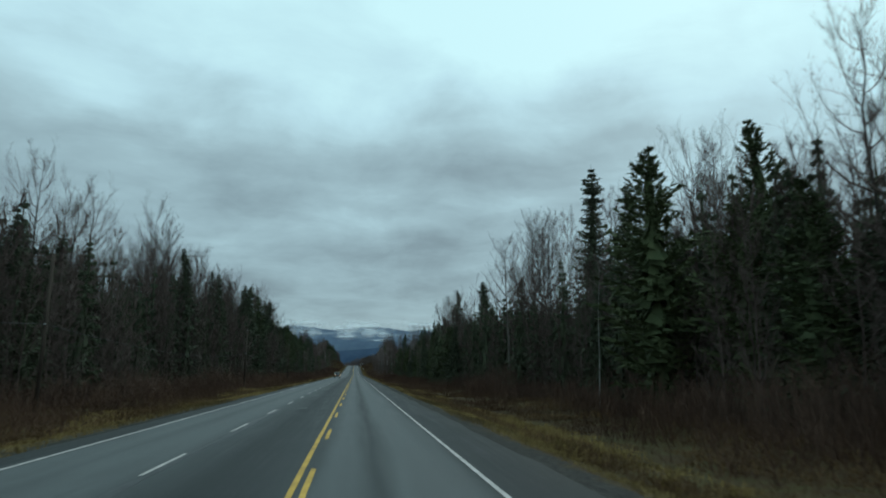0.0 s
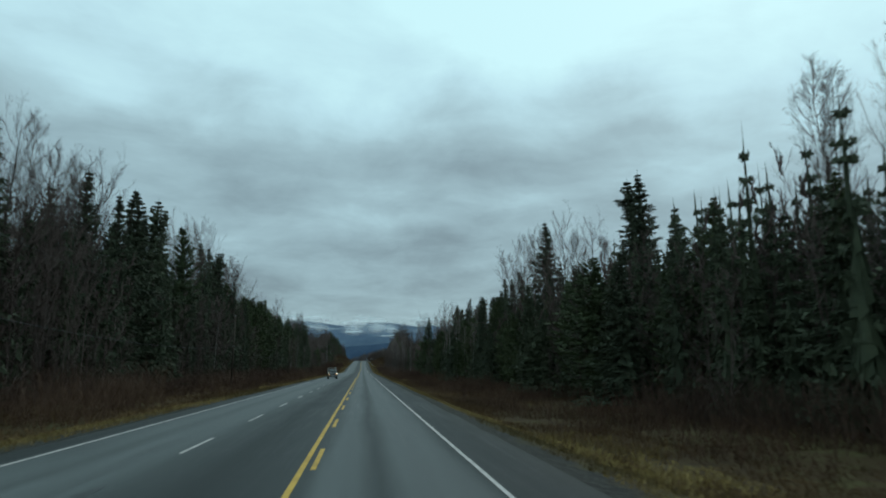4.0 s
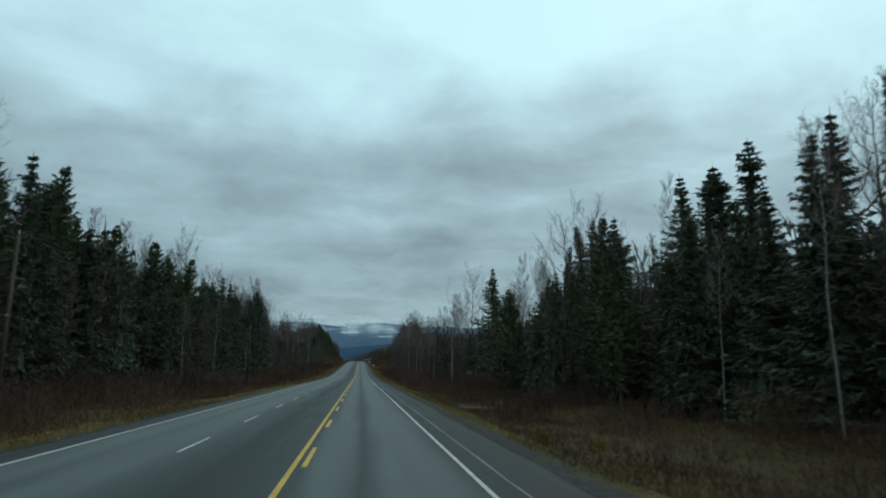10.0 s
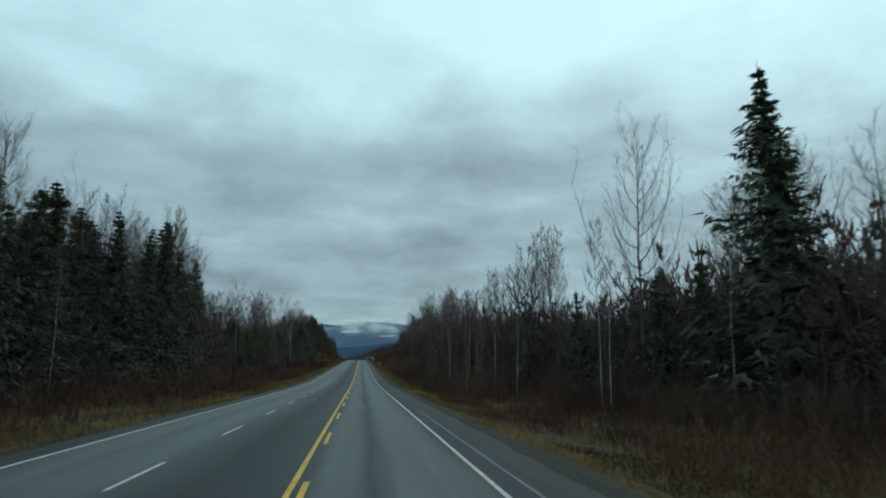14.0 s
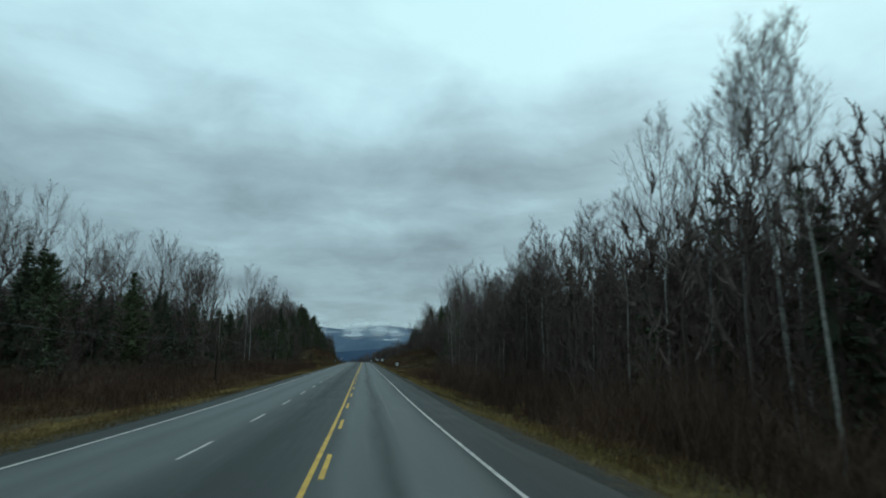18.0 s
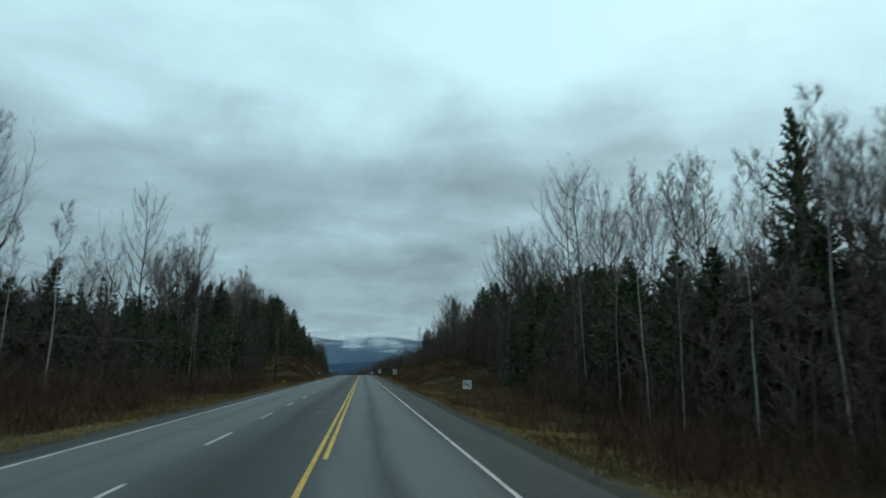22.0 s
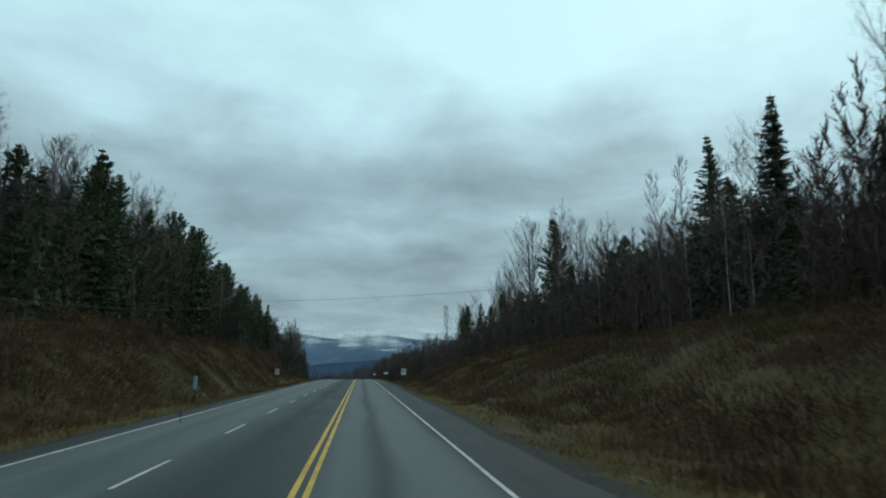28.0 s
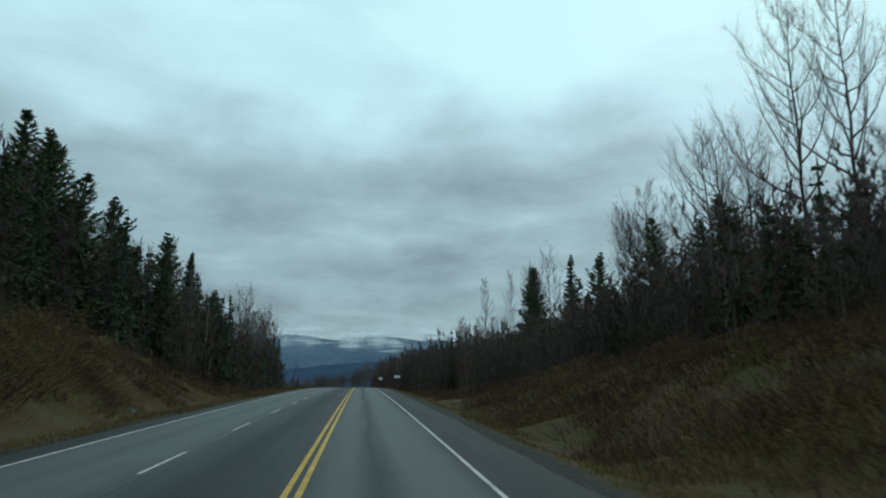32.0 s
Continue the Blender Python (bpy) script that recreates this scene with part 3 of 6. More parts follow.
def bare_tree(seed, H, spread, clear, limbs, subs, twigs, lean=0.02, fork=False, twig_r=0.013, girth=0.0105, fine=3, upright=0.6):
    """Leafless deciduous tree: trunk in one soup; limbs that sweep upward, their branches and twigs in the other."""
    rng = random.Random(seed)
    trunk, crown = Soup(), Soup()
    line = trunk_line(rng, H * 0.97, (rng.uniform(-lean, lean), rng.uniform(-lean, lean)))
    rb = girth * H
    trunk.tube(line, [rb * (1 - 0.9 * (i / 9) ** 0.9) for i in range(10)], 7)
    leaders = [(line, 1.0, clear)]
    for q in range(int(fork) + (1 if fork and rng.random() < 0.5 else 0)):
        u0 = rng.uniform(clear * 0.8, clear + 0.15)
        b = along(line, u0)
        az = rng.random() * 6.28
        out = Vector((math.cos(az), math.sin(az), 0))
        rise = H * (rng.uniform(0.82, 0.95) - u0)
        pts = [b + out * (H * spread * 0.62 * math.sin(1.5 * k / 7)) + Vector((rng.uniform(-0.006, 0.006) * H, rng.uniform(-0.006, 0.006) * H, rise * (k / 7) ** 1.15)) * (1 if k else 0) for k in range(8)]
        crown.tube(pts, [rb * 0.55 * (1 - u0 * 0.5) * (1 - 0.88 * k / 7) for k in range(8)], 6)
        leaders.append((pts, 0.6, 0.25))
    for ln, share, lo in leaders:
        n = max(int(limbs * share), 3)
        for i in range(n):
            u = lo + (0.985 - lo) * (i + rng.random()) / n
            w = (u - lo) / (0.985 - lo)
            az = i * 2.4 + rng.uniform(-0.6, 0.6)
            L = H * spread * (1.25 - 0.95 * w) * rng.uniform(0.6, 1.25) * (1.0 if share == 1.0 else 0.75)
            out = Vector((math.cos(az), math.sin(az), 0))
            steep = rng.uniform(0.45, 0.95) + upright * 0.5
            b = along(ln, u)
            kink = Vector((rng.uniform(-0.06, 0.06), rng.uniform(-0.06, 0.06), rng.uniform(-0.05, 0.05))) * L
            pts = []
            for k in (0, 0.2, 0.42, 0.7, 1.0):
                pts.append(b + out * (L * (k - 0.32 * k * k)) + Vector((0, 0, L * steep * (0.45 * k + upright * k * k))) + kink * math.sin(5 * k))
            r0 = max(rb * 0.47 * (1.05 - 0.8 * w), 0.02)
            crown.tube(pts, [r0, r0 * 0.74, r0 * 0.54, r0 * 0.34, max(r0 * 0.12, twig_r * 0.8)], 4)
            for j in range(subs):
                k = 0.18 + 0.82 * (j + rng.random()) / subs
                p = along(pts, k)
                d = (along(pts, min(k + 0.12, 1)) - along(pts, k - 0.1)).normalized()
                dirn = (d + Vector((rng.uniform(-1, 1), rng.uniform(-1, 1), rng.uniform(-0.15, 0.8))) * 0.72).normalized()
                l2 = L * rng.uniform(0.25, 0.55) * (1.15 - 0.6 * k) + 0.25
                q = p + dirn * l2 + Vector((0, 0, l2 * 0.12))
                crown.spike(p, q, max(twig_r * 1.8, r0 * 0.24))
                for m in range(fine):
                    kk = 0.15 + 0.85 * (m + rng.random()) / fine
                    p2 = p.lerp(q, kk)
                    d2 = (dirn + Vector((rng.uniform(-1, 1), rng.uniform(-1, 1), rng.uniform(-0.3, 0.75))) * 0.85).normalized()
                    l3 = l2 * rng.uniform(0.35, 0.65) * (1.2 - 0.6 * kk) + 0.12
                    q2 = p2 + d2 * l3
                    u2 = d2.cross(Vector((rng.uniform(-1, 1), rng.uniform(-1, 1), rng.uniform(-1, 1)))).normalized() * twig_r
                    crown.tri(p2 - u2, p2 + u2, q2)
                    for _ in range(twigs):
                        p3 = p2.lerp(q2, rng.uniform(0.2, 0.95))
                        d3 = (d2 + Vector((rng.uniform(-1, 1), rng.uniform(-1, 1), rng.uniform(-0.3, 0.6))) * 0.8).normalized()
                        u3 = d3.cross(Vector((rng.uniform(-1, 1), rng.uniform(-1, 1), rng.uniform(-1, 1)))).normalized() * twig_r * 0.75
                        crown.tri(p3 - u3, p3 + u3, p3 + d3 * (l3 * rng.uniform(0.4, 0.8) + 0.08))
    return trunk, crown


def tree_model(name, label, category, soups, mats):
    ob = new(name)
    tagged(ob, label, category)
    for pn, sp, m in zip(("trunk", "crown"), soups, mats):
        c = new(pn, sp.mesh(pn, m))
        c.parent = ob
    return ob


MODELS = {"S": [], "P": [], "D": [], "B": []}
for i, (style, R, start) in enumerate((("spruce", 3.7, 0.06), ("spruce", 3.2, 0.08), ("club", 3.0, 0.08), ("spruce", 4.2, 0.05), ("spruce", 3.4, 0.1))):
    MODELS["S"].append(tree_model("spruce_tree", "tall dark green spruce at the forest edge" if style == "spruce" else "tall dark spruce with a dense blunt top", "spruce",
                                  conifer(11 + i, 20, R, start, style, 54, 7, 20, 0.68), (CONIFER_BARK, NEEDLES)))
for i, (R, start) in enumerate(((3.0, 0.1), (2.6, 0.18), (3.3, 0.08), (2.5, 0.14))):
    MODELS["P"].append(tree_model("pine_tree", "bushy green pine standing in the forest edge", "pine", conifer(31 + i, 20, R, start, "pine", 42, 7, 19, 0.7), (CONIFER_BARK, PINE_NEEDLES)))
for i, (sp, cl, fk) in enumerate(((0.25, 0.32, True), (0.28, 0.36, False), (0.21, 0.42, True), (0.3, 0.3, False), (0.24, 0.4, True))):
    MODELS["D"].append(tree_model("bare_poplar", "leafless grey poplar with a spreading crown of bare branches", "poplar",
                                  bare_tree(51 + i, 20, sp, cl, 23, 9, 3, fork=fk, twig_r=0.0074, girth=0.009, fine=5), (BARK, TWIGS)))
for i, (sp, cl, ln) in enumerate(((0.12, 0.5, 0.02), (0.1, 0.45, 0.04), (0.13, 0.55, 0.06), (0.11, 0.4, 0.03), (0.14, 0.48, 0.08))):
    MODELS["B"].append(tree_model("bare_birch", "slender leafless birch with a pale trunk", "birch",
                                  bare_tree(71 + i, 20, sp, cl, 26, 8, 5, lean=ln, fork=(i in (2, 4)), girth=0.0056, twig_r=0.0056, fine=5, upright=0.75), (BIRCH_BARK, BIRCH_TWIGS)))

STANDS = []
STANDS += [  # east side, station 34 to 99
    ("D", 34.6, 31.6, 24.7), ("D", 44.5, 35, 20.3), ("S", 47.3, 33.4, 23.1), ("S", 49.5, 24.6, 21), ("B", 50, 33.9, 27.7), ("B", 54.8, 33.9, 24.9),
    ("B", 60.1, 33.9, 25.4), ("B", 63, 37.3, 27.9), ("S", 81.8, 31.6, 29.5), ("B", 99.8, 33.9, 28.3),
]
STANDS += [  # west side, station 59 to 114
    ("S", 59.5, -29.7, 16.6), ("P", 65, -28.6, 17.8), ("D", 67.4, -32.5, 23.6), ("B", 75.8, -32.5, 22.4), ("P", 78.3, -28.6, 17.1),
    ("B", 82.1, -32.5, 23.8), ("B", 91.5, -32.5, 22), ("P", 103.9, -28.6, 20.8), ("D", 106, -32.5, 28.5), ("S", 114.7, -29.7, 23.3),
]
STANDS += [  # east side, station 102 to 159
    ("D", 102.9, 30.5, 25.8), ("D", 108, 30.5, 28.7), ("D", 108.2, 32.8, 29.2), ("S", 115.2, 30.5, 19.1), ("B", 125.7, 35, 25.4),
    ("B", 131, 32.8, 24.7), ("B", 131.3, 33.9, 24.2), ("P", 142.3, 30.5, 16.8), ("S", 148.4, 30.5, 17.7), ("S", 159.8, 31.6, 24.6),
]
STANDS += [  # west side, station 128 to 183
    ("D", 128.6, -32.5, 22.2), ("D", 132.5, -32.5, 25.6), ("D", 138.2, -32.5, 27.2), ("S", 143.1, -29.7, 23.1), ("B", 144, -32.5, 24.2),
    ("B", 154.9, -32.5, 26.8), ("B", 164.2, -32.5, 25.3), ("D", 171.8, -32.5, 27.2), ("S", 174.9, -29.7, 24.7), ("S", 183.8, -29.7, 25.6),
]
STANDS += [  # east side, station 169 to 205
    ("S", 169.7, 30.5, 15.7), ("S", 173.5, 30.5, 17.9), ("D", 173.8, 32.8, 19.1), ("D", 182.7, 32.8, 24.4), ("D", 184.8, 31.6, 26.1),
    ("S", 195.1, 30.5, 26.4), ("D", 205.2, 31.6, 24.9),
]
STANDS += [  # west side, station 189 to 221
    ("S", 189.9, -29.7, 25.3), ("B", 199.3, -32.5, 24.2), ("D", 202.8, -32.5, 26.4), ("B", 207.8, -32.5, 24.4), ("B", 211.1, -32.5, 25.9),
    ("D", 217.9, -32.5, 28.9), ("S", 218, -29.7, 24.9), ("S", 221.2, -29.7, 25.5),
]
STANDS += [  # east side, station 202 to 235
    ("S", 202.9, 30.5, 22.6), ("D", 207.1, 32.8, 26.8), ("D", 209.6, 31.6, 27.7), ("P", 210.4, 30.5, 15.9), ("B", 221.8, 33.9, 22.5),
    ("S", 222.5, 31.6, 21), ("S", 232, 31.6, 21.9), ("P", 235.3, 31.6, 18.3),
]
STANDS += [  # west side, station 224 to 257
    ("S", 224.7, -29.7, 25.3), ("S", 226.8, -29.7, 25.7), ("P", 229.5, -28.6, 19.6), ("B", 244.1, -32.5, 23.3), ("P", 247.7, -28.6, 19),
    ("D", 253.8, -32.5, 27.8), ("B", 257.7, -32.5, 28.2),
]
STANDS += [  # east side, station 232 to 277
    ("B", 232.9, 24.9, 12.6), ("B", 233.9, 24.9, 15.5), ("S", 238.6, 31.6, 21.8), ("S", 243.7, 30.5, 16.8), ("S", 246.9, 31.6, 16.8),
    ("S", 248.8, 30.5, 17.1), ("S", 251.8, 30.5, 19.3), ("S", 258.7, 30.5, 19.5), ("B", 265.2, 32.8, 21.5), ("S", 267.4, 30.5, 20.1),
    ("S", 277.1, 30.5, 20.5),
]
STANDS += [  # west side, station 264 to 290
    ("P", 264.9, -28.6, 18.8), ("D", 265.4, -32.5, 25.7), ("P", 271.5, -28.6, 20.1), ("D", 275, -32.5, 25.4), ("S", 286.7, -29.7, 22),
    ("B", 286.8, -32.5, 22.7), ("S", 290.8, -29.7, 22.6),
]
STANDS += [  # east side, station 280 to 328
    ("S", 280.8, 30.5, 19.5), ("S", 280.8, 31.6, 18.5), ("B", 284.3, 31.6, 19.4), ("S", 286.4, 30.5, 20.8), ("B", 287.8, 32.8, 22.7),
    ("S", 291, 30.5, 19.6), ("B", 296.6, 31.6, 23.5), ("P", 302.1, 30.5, 21.7), ("B", 307.1, 32.8, 25.1), ("S", 309.6, 30.5, 22.3),
    ("B", 318.8, 32.8, 25.2), ("S", 322.3, 31.6, 20.7), ("B", 328.2, 30.5, 21.2),
]
STANDS += [  # west side, station 303 to 349
    ("P", 303.1, -28.6, 18.8), ("B", 308.3, -32.5, 22.5), ("B", 315.4, -32.5, 22.5), ("P", 318.8, -28.6, 19.9), ("B", 325.3, -32.5, 21.9),
    ("B", 339.1, -32.5, 23.1), ("D", 349.2, -32.5, 27.3),
]
STANDS += [  # east side, station 326 to 360
    ("B", 326.1, 31.6, 18.2), ("S", 327.2, 29.4, 19.7), ("D", 332.7, 30.5, 24.2), ("S", 348, 25.1, 22), ("D", 360.5, 33.9, 20.7),
]
STANDS += [  # west side, station 352 to 375
    ("D", 352.2, -32.5, 28), ("P", 355, -28.6, 16.8), ("B", 357.6, -32.5, 23.2), ("B", 365.4, -32.5, 23.2), ("P", 373.9, -28.6, 18.2),
    ("D", 375, -32.5, 23.8),
]
STANDS += [  # east side, station 364 to 402
    ("D", 364, 31.6, 17.3), ("D", 364, 33.9, 21.4), ("B", 365.3, 29.4, 15.3), ("D", 365.6, 28.2, 19), ("D", 368.6, 28.2, 22.6),
    ("D", 371.7, 27.1, 25.6), ("B", 402.2, 30.5, 18.2),
]
STANDS += [  # west side, station 383 to 429
    ("S", 383.9, -29.7, 19), ("B", 386, -32.5, 20.8), ("S", 387.9, -29.7, 18.5), ("D", 390.8, -32.5, 22.7), ("D", 401, -32.5, 24.7),
    ("B", 411.4, -32.5, 24.8), ("S", 413.3, -29.7, 24), ("S", 422.2, -29.7, 21.3), ("B", 429.7, -32.5, 29.1),
]
STANDS += [  # east side, station 400 to 429
    ("B", 400.4, 27.1, 20.4), ("D", 403.5, 27.1, 22.5), ("B", 407.3, 28.2, 23.8), ("B", 412.2, 28.2, 24.1), ("B", 414.7, 31.6, 25.5),
    ("B", 417.7, 29.4, 23.7), ("B", 421.4, 28.2, 22.8), ("B", 429.5, 30.5, 24.6),
]
STANDS += [  # west side, station 427 to 449
    ("D", 427.2, -32.5, 29.2), ("D", 431, -32.5, 27.1), ("S", 431.9, -29.7, 21.4), ("S", 435.5, -29.7, 17.3), ("B", 449.3, -32.5, 17.6),
]
STANDS += [  # east side, station 419 to 460
    ("B", 419.5, 22.6, 19.1), ("B", 424.1, 23.7, 19.4), ("D", 426.2, 23.7, 17.8), ("D", 436.3, 24.9, 20), ("B", 436.4, 26, 19),
    ("B", 440.2, 24.9, 21), ("D", 443.1, 24.9, 22.6), ("B", 446.6, 24.9, 23.3), ("B", 454.1, 26, 23.2), ("B", 460.8, 26, 22.6),
]
STANDS += [  # west side, station 452 to 478
    ("D", 452.5, -32.5, 16.1), ("D", 457.9, -32.5, 16.8), ("B", 461.8, -32.5, 17.7), ("D", 467.5, -32.5, 19.4), ("D", 478.8, -32.5, 18.2),
]
STANDS += [  # east side, station 452 to 481
    ("D", 452.7, 18.1, 15.4), ("B", 459, 19.2, 16.1), ("D", 464.5, 20.3, 18.7), ("B", 472.3, 22.6, 18.4), ("B", 477.8, 21.5, 16.8),
    ("B", 481.9, 21.5, 16.6),
]
STANDS += [  # west side, station 486 to 514
    ("D", 486.5, -32.5, 17.9), ("D", 492.5, -32.5, 18.5), ("B", 497.8, -32.5, 16.7), ("D", 502.2, -32.5, 19), ("D", 507.7, -32.5, 19.2),
    ("D", 514.9, -32.5, 20.8),
]
STANDS += [  # east side, station 487 to 509
    ("P", 487.3, 20.3, 10.5), ("B", 490.2, 21.5, 15.7), ("B", 492.8, 21.5, 15.7), ("P", 495.1, 21.5, 14), ("B", 499.5, 22.6, 17.9),
    ("B", 502.2, 22.6, 18.7), ("B", 507.5, 23.7, 20), ("D", 508.1, 22.6, 20.9), ("P", 509.9, 21.5, 14),
]
STANDS += [  # west side, station 520 to 541
    ("D", 520.1, -32.5, 19.6), ("D", 526, -32.5, 21.5), ("B", 533.3, -32.5, 20.5), ("D", 541.3, -32.5, 22.7),
]
STANDS += [  # east side, station 517 to 549
    ("P", 517.5, 22.6, 14.7), ("B", 525.1, 26, 17.2), ("D", 528.2, 26, 17.7), ("P", 530.9, 24.9, 16.6), ("B", 537.8, 26, 19.1),
    ("B", 549.6, 27.1, 20.6),
]
STANDS += [  # west side, station 547 to 571
    ("D", 547.7, -32.5, 23.2), ("D", 551, -32.5, 24.4), ("P", 554.3, -28.6, 9.9), ("B", 571.8, -32.5, 16.8),
]
STANDS += [  # east side, station 544 to 578
    ("D", 544.5, 23.7, 18.8), ("P", 547, 23.7, 15.1), ("P", 548.7, 23.7, 12.2), ("P", 553, 23.7, 13.4), ("P", 553.2, 22.6, 16.1),
    ("B", 554, 26, 13.7), ("P", 556.1, 22.6, 15.9), ("B", 558.5, 26, 19.4), ("D", 562.6, 24.9, 21.6), ("D", 570.4, 24.9, 25), ("B", 578.1, 26, 25.5),
]
STANDS += [  # west side, station 577 to 603
    ("P", 577, -28.6, 10.2), ("D", 579.2, -32.5, 17.4), ("D", 590.9, -32.5, 28), ("P", 602.2, -28.6, 18.2), ("D", 603.4, -32.5, 25.3),
]
STANDS += [  # east side, station 580 to 612
    ("D", 580.8, 27.1, 22.2), ("P", 584.8, 27.1, 13.8), ("P", 588.6, 27.1, 15), ("P", 592.1, 27.1, 14.7), ("D", 593.2, 29.4, 21.1),
    ("D", 602.7, 29.4, 23.7), ("D", 612.6, 29.4, 24.5),
]
STANDS += [  # west side, station 608 to 644
    ("D", 608.3, -32.5, 25.4), ("D", 613.4, -32.5, 30), ("S", 616, -29.7, 19.4), ("S", 624.9, -29.7, 19.1), ("B", 644, -32.5, 22.7),
]
STANDS += [  # east side, station 615 to 669
    ("D", 615, 28.2, 24.2), ("B", 615.4, 30.5, 23), ("D", 620.2, 30.5, 25.7), ("P", 623.4, 30.5, 16.6), ("B", 624.6, 30.5, 20.6),
    ("P", 625.6, 29.4, 17.3), ("P", 628, 29.4, 19), ("D", 630.6, 29.4, 29.5), ("P", 634.4, 29.4, 21.4), ("P", 640.6, 29.4, 21.1),
    ("P", 645.9, 29.4, 21.2), ("P", 651.2, 29.4, 22.6), ("D", 657.8, 32.8, 27.7), ("S", 669.6, 31.6, 23.6),
]
STANDS += [  # west side, station 637 to 695
    ("S", 637, -29.7, 18.8), ("D", 650.6, -32.5, 23.8), ("B", 658.2, -32.5, 24.3), ("D", 667.9, -32.5, 27.7), ("B", 676.7, -32.5, 28.3),
    ("B", 694.8, -32.5, 26.4), ("P", 695, -28.6, 23.5),
]
STANDS += [  # east side, station 673 to 702
    ("B", 673.4, 33.6, 19.9), ("D", 675, 33.6, 22.7), ("P", 675.6, 32.4, 18.7), ("P", 676.7, 31.2, 18.7), ("S", 680.8, 31.2, 23.5),
    ("B", 691.7, 33.6, 20.7), ("P", 698.5, 36, 18.1), ("P", 702.6, 36, 19.1),
]
STANDS += [  # west side, station 695 to 728
    ("D", 695.8, -32.5, 26.2), ("D", 699.3, -32.5, 26.6), ("S", 700.6, -29.7, 24.6), ("P", 702.5, -28.6, 24.4), ("B", 720.2, -32.5, 27.5),
    ("P", 723.6, -24.6, 22.9), ("P", 728.8, -28.6, 26.6),
]
STANDS += [  # east side, station 705 to 736
    ("P", 705.9, 33.6, 19.3), ("D", 707.6, 37.2, 22), ("P", 708.7, 33.6, 18.4), ("B", 711.2, 36, 24), ("D", 716.2, 37.2, 25.2),
    ("P", 719.3, 32.4, 18), ("B", 719.4, 37.2, 26.3), ("B", 724.4, 37.2, 27.4), ("P", 725.5, 32.4, 17.9), ("D", 726.8, 37.2, 29.1),
    ("D", 735, 36, 26), ("P", 736.3, 34.8, 30.1),
]
STANDS += [  # west side, station 725 to 764
    ("D", 725.2, -32.5, 27.5), ("S", 734.5, -29.7, 27.3), ("B", 734.6, -32.5, 27.2), ("P", 739.6, -28.6, 26), ("P", 745.5, -28.6, 24.4),
    ("P", 754.6, -28.6, 22.4), ("P", 757.6, -24.6, 17.6), ("P", 761.9, -28.6, 23.8), ("P", 764.9, -24.6, 19.4),
]
STANDS += [  # east side, station 744 to 878
    ("D", 744.3, 32.4, 28.3), ("B", 748.7, 37.2, 22.8), ("B", 753.3, 37.2, 22.2), ("B", 755.1, 36, 22.9), ("B", 758.1, 37.2, 24.7),
    ("B", 760, 36, 23.1), ("D", 761.4, 36, 25.4), ("P", 764.4, 34.8, 19.6), ("P", 767.9, 34.8, 17.9), ("D", 768, 36, 27.4), ("P", 776.3, 33.6, 20.2),
    ("B", 777.1, 36, 23.7), ("D", 785.5, 37.2, 27), ("B", 790.6, 36, 25.2), ("P", 796.9, 34.8, 19.9), ("P", 804.3, 34.8, 21.3),
    ("D", 826.9, 36, 25.8), ("P", 828.9, 33.6, 23.3), ("B", 856.2, 34.8, 27.5), ("B", 878.5, 33.6, 29.9),
]
STANDS += [  # west side, station 766 to 884
    ("P", 766.7, -28.6, 23.9), ("P", 777.3, -28.6, 20.6), ("P", 782.7, -28.6, 21.8), ("P", 788.1, -28.6, 22.6), ("P", 803.9, -28.6, 22.6),
    ("S", 806.1, -25.7, 20.1), ("B", 806.4, -28.5, 23.1), ("B", 830.8, -28.5, 17.3), ("D", 850.1, -24.5, 17.6), ("D", 874.8, -24.5, 19.9),
    ("S", 884.1, -21.7, 12.8),
]

STANDS += [("S", 83, 36.7, 27.2), ("P", 60, 27, 16.5), ("P", 67, 29, 17), ("P", 49, 27, 15), ("P", 73, 30, 17), ("S", 57, 29, 17.5), ("D", 484, 22, 19.5), ("B", 488, 23, 19), ("D", 494, 24, 20), ("B", 480, 21, 18.5), ("D", 470, 23, 19.5), ("B", 475, 22, 18.5), ("B", 497, 22, 18), ("P", 211, 25.5, 15.5), ("S", 215, 26, 16), ("P", 207, 26, 14.5), ("P", 218.5, 27, 15)]
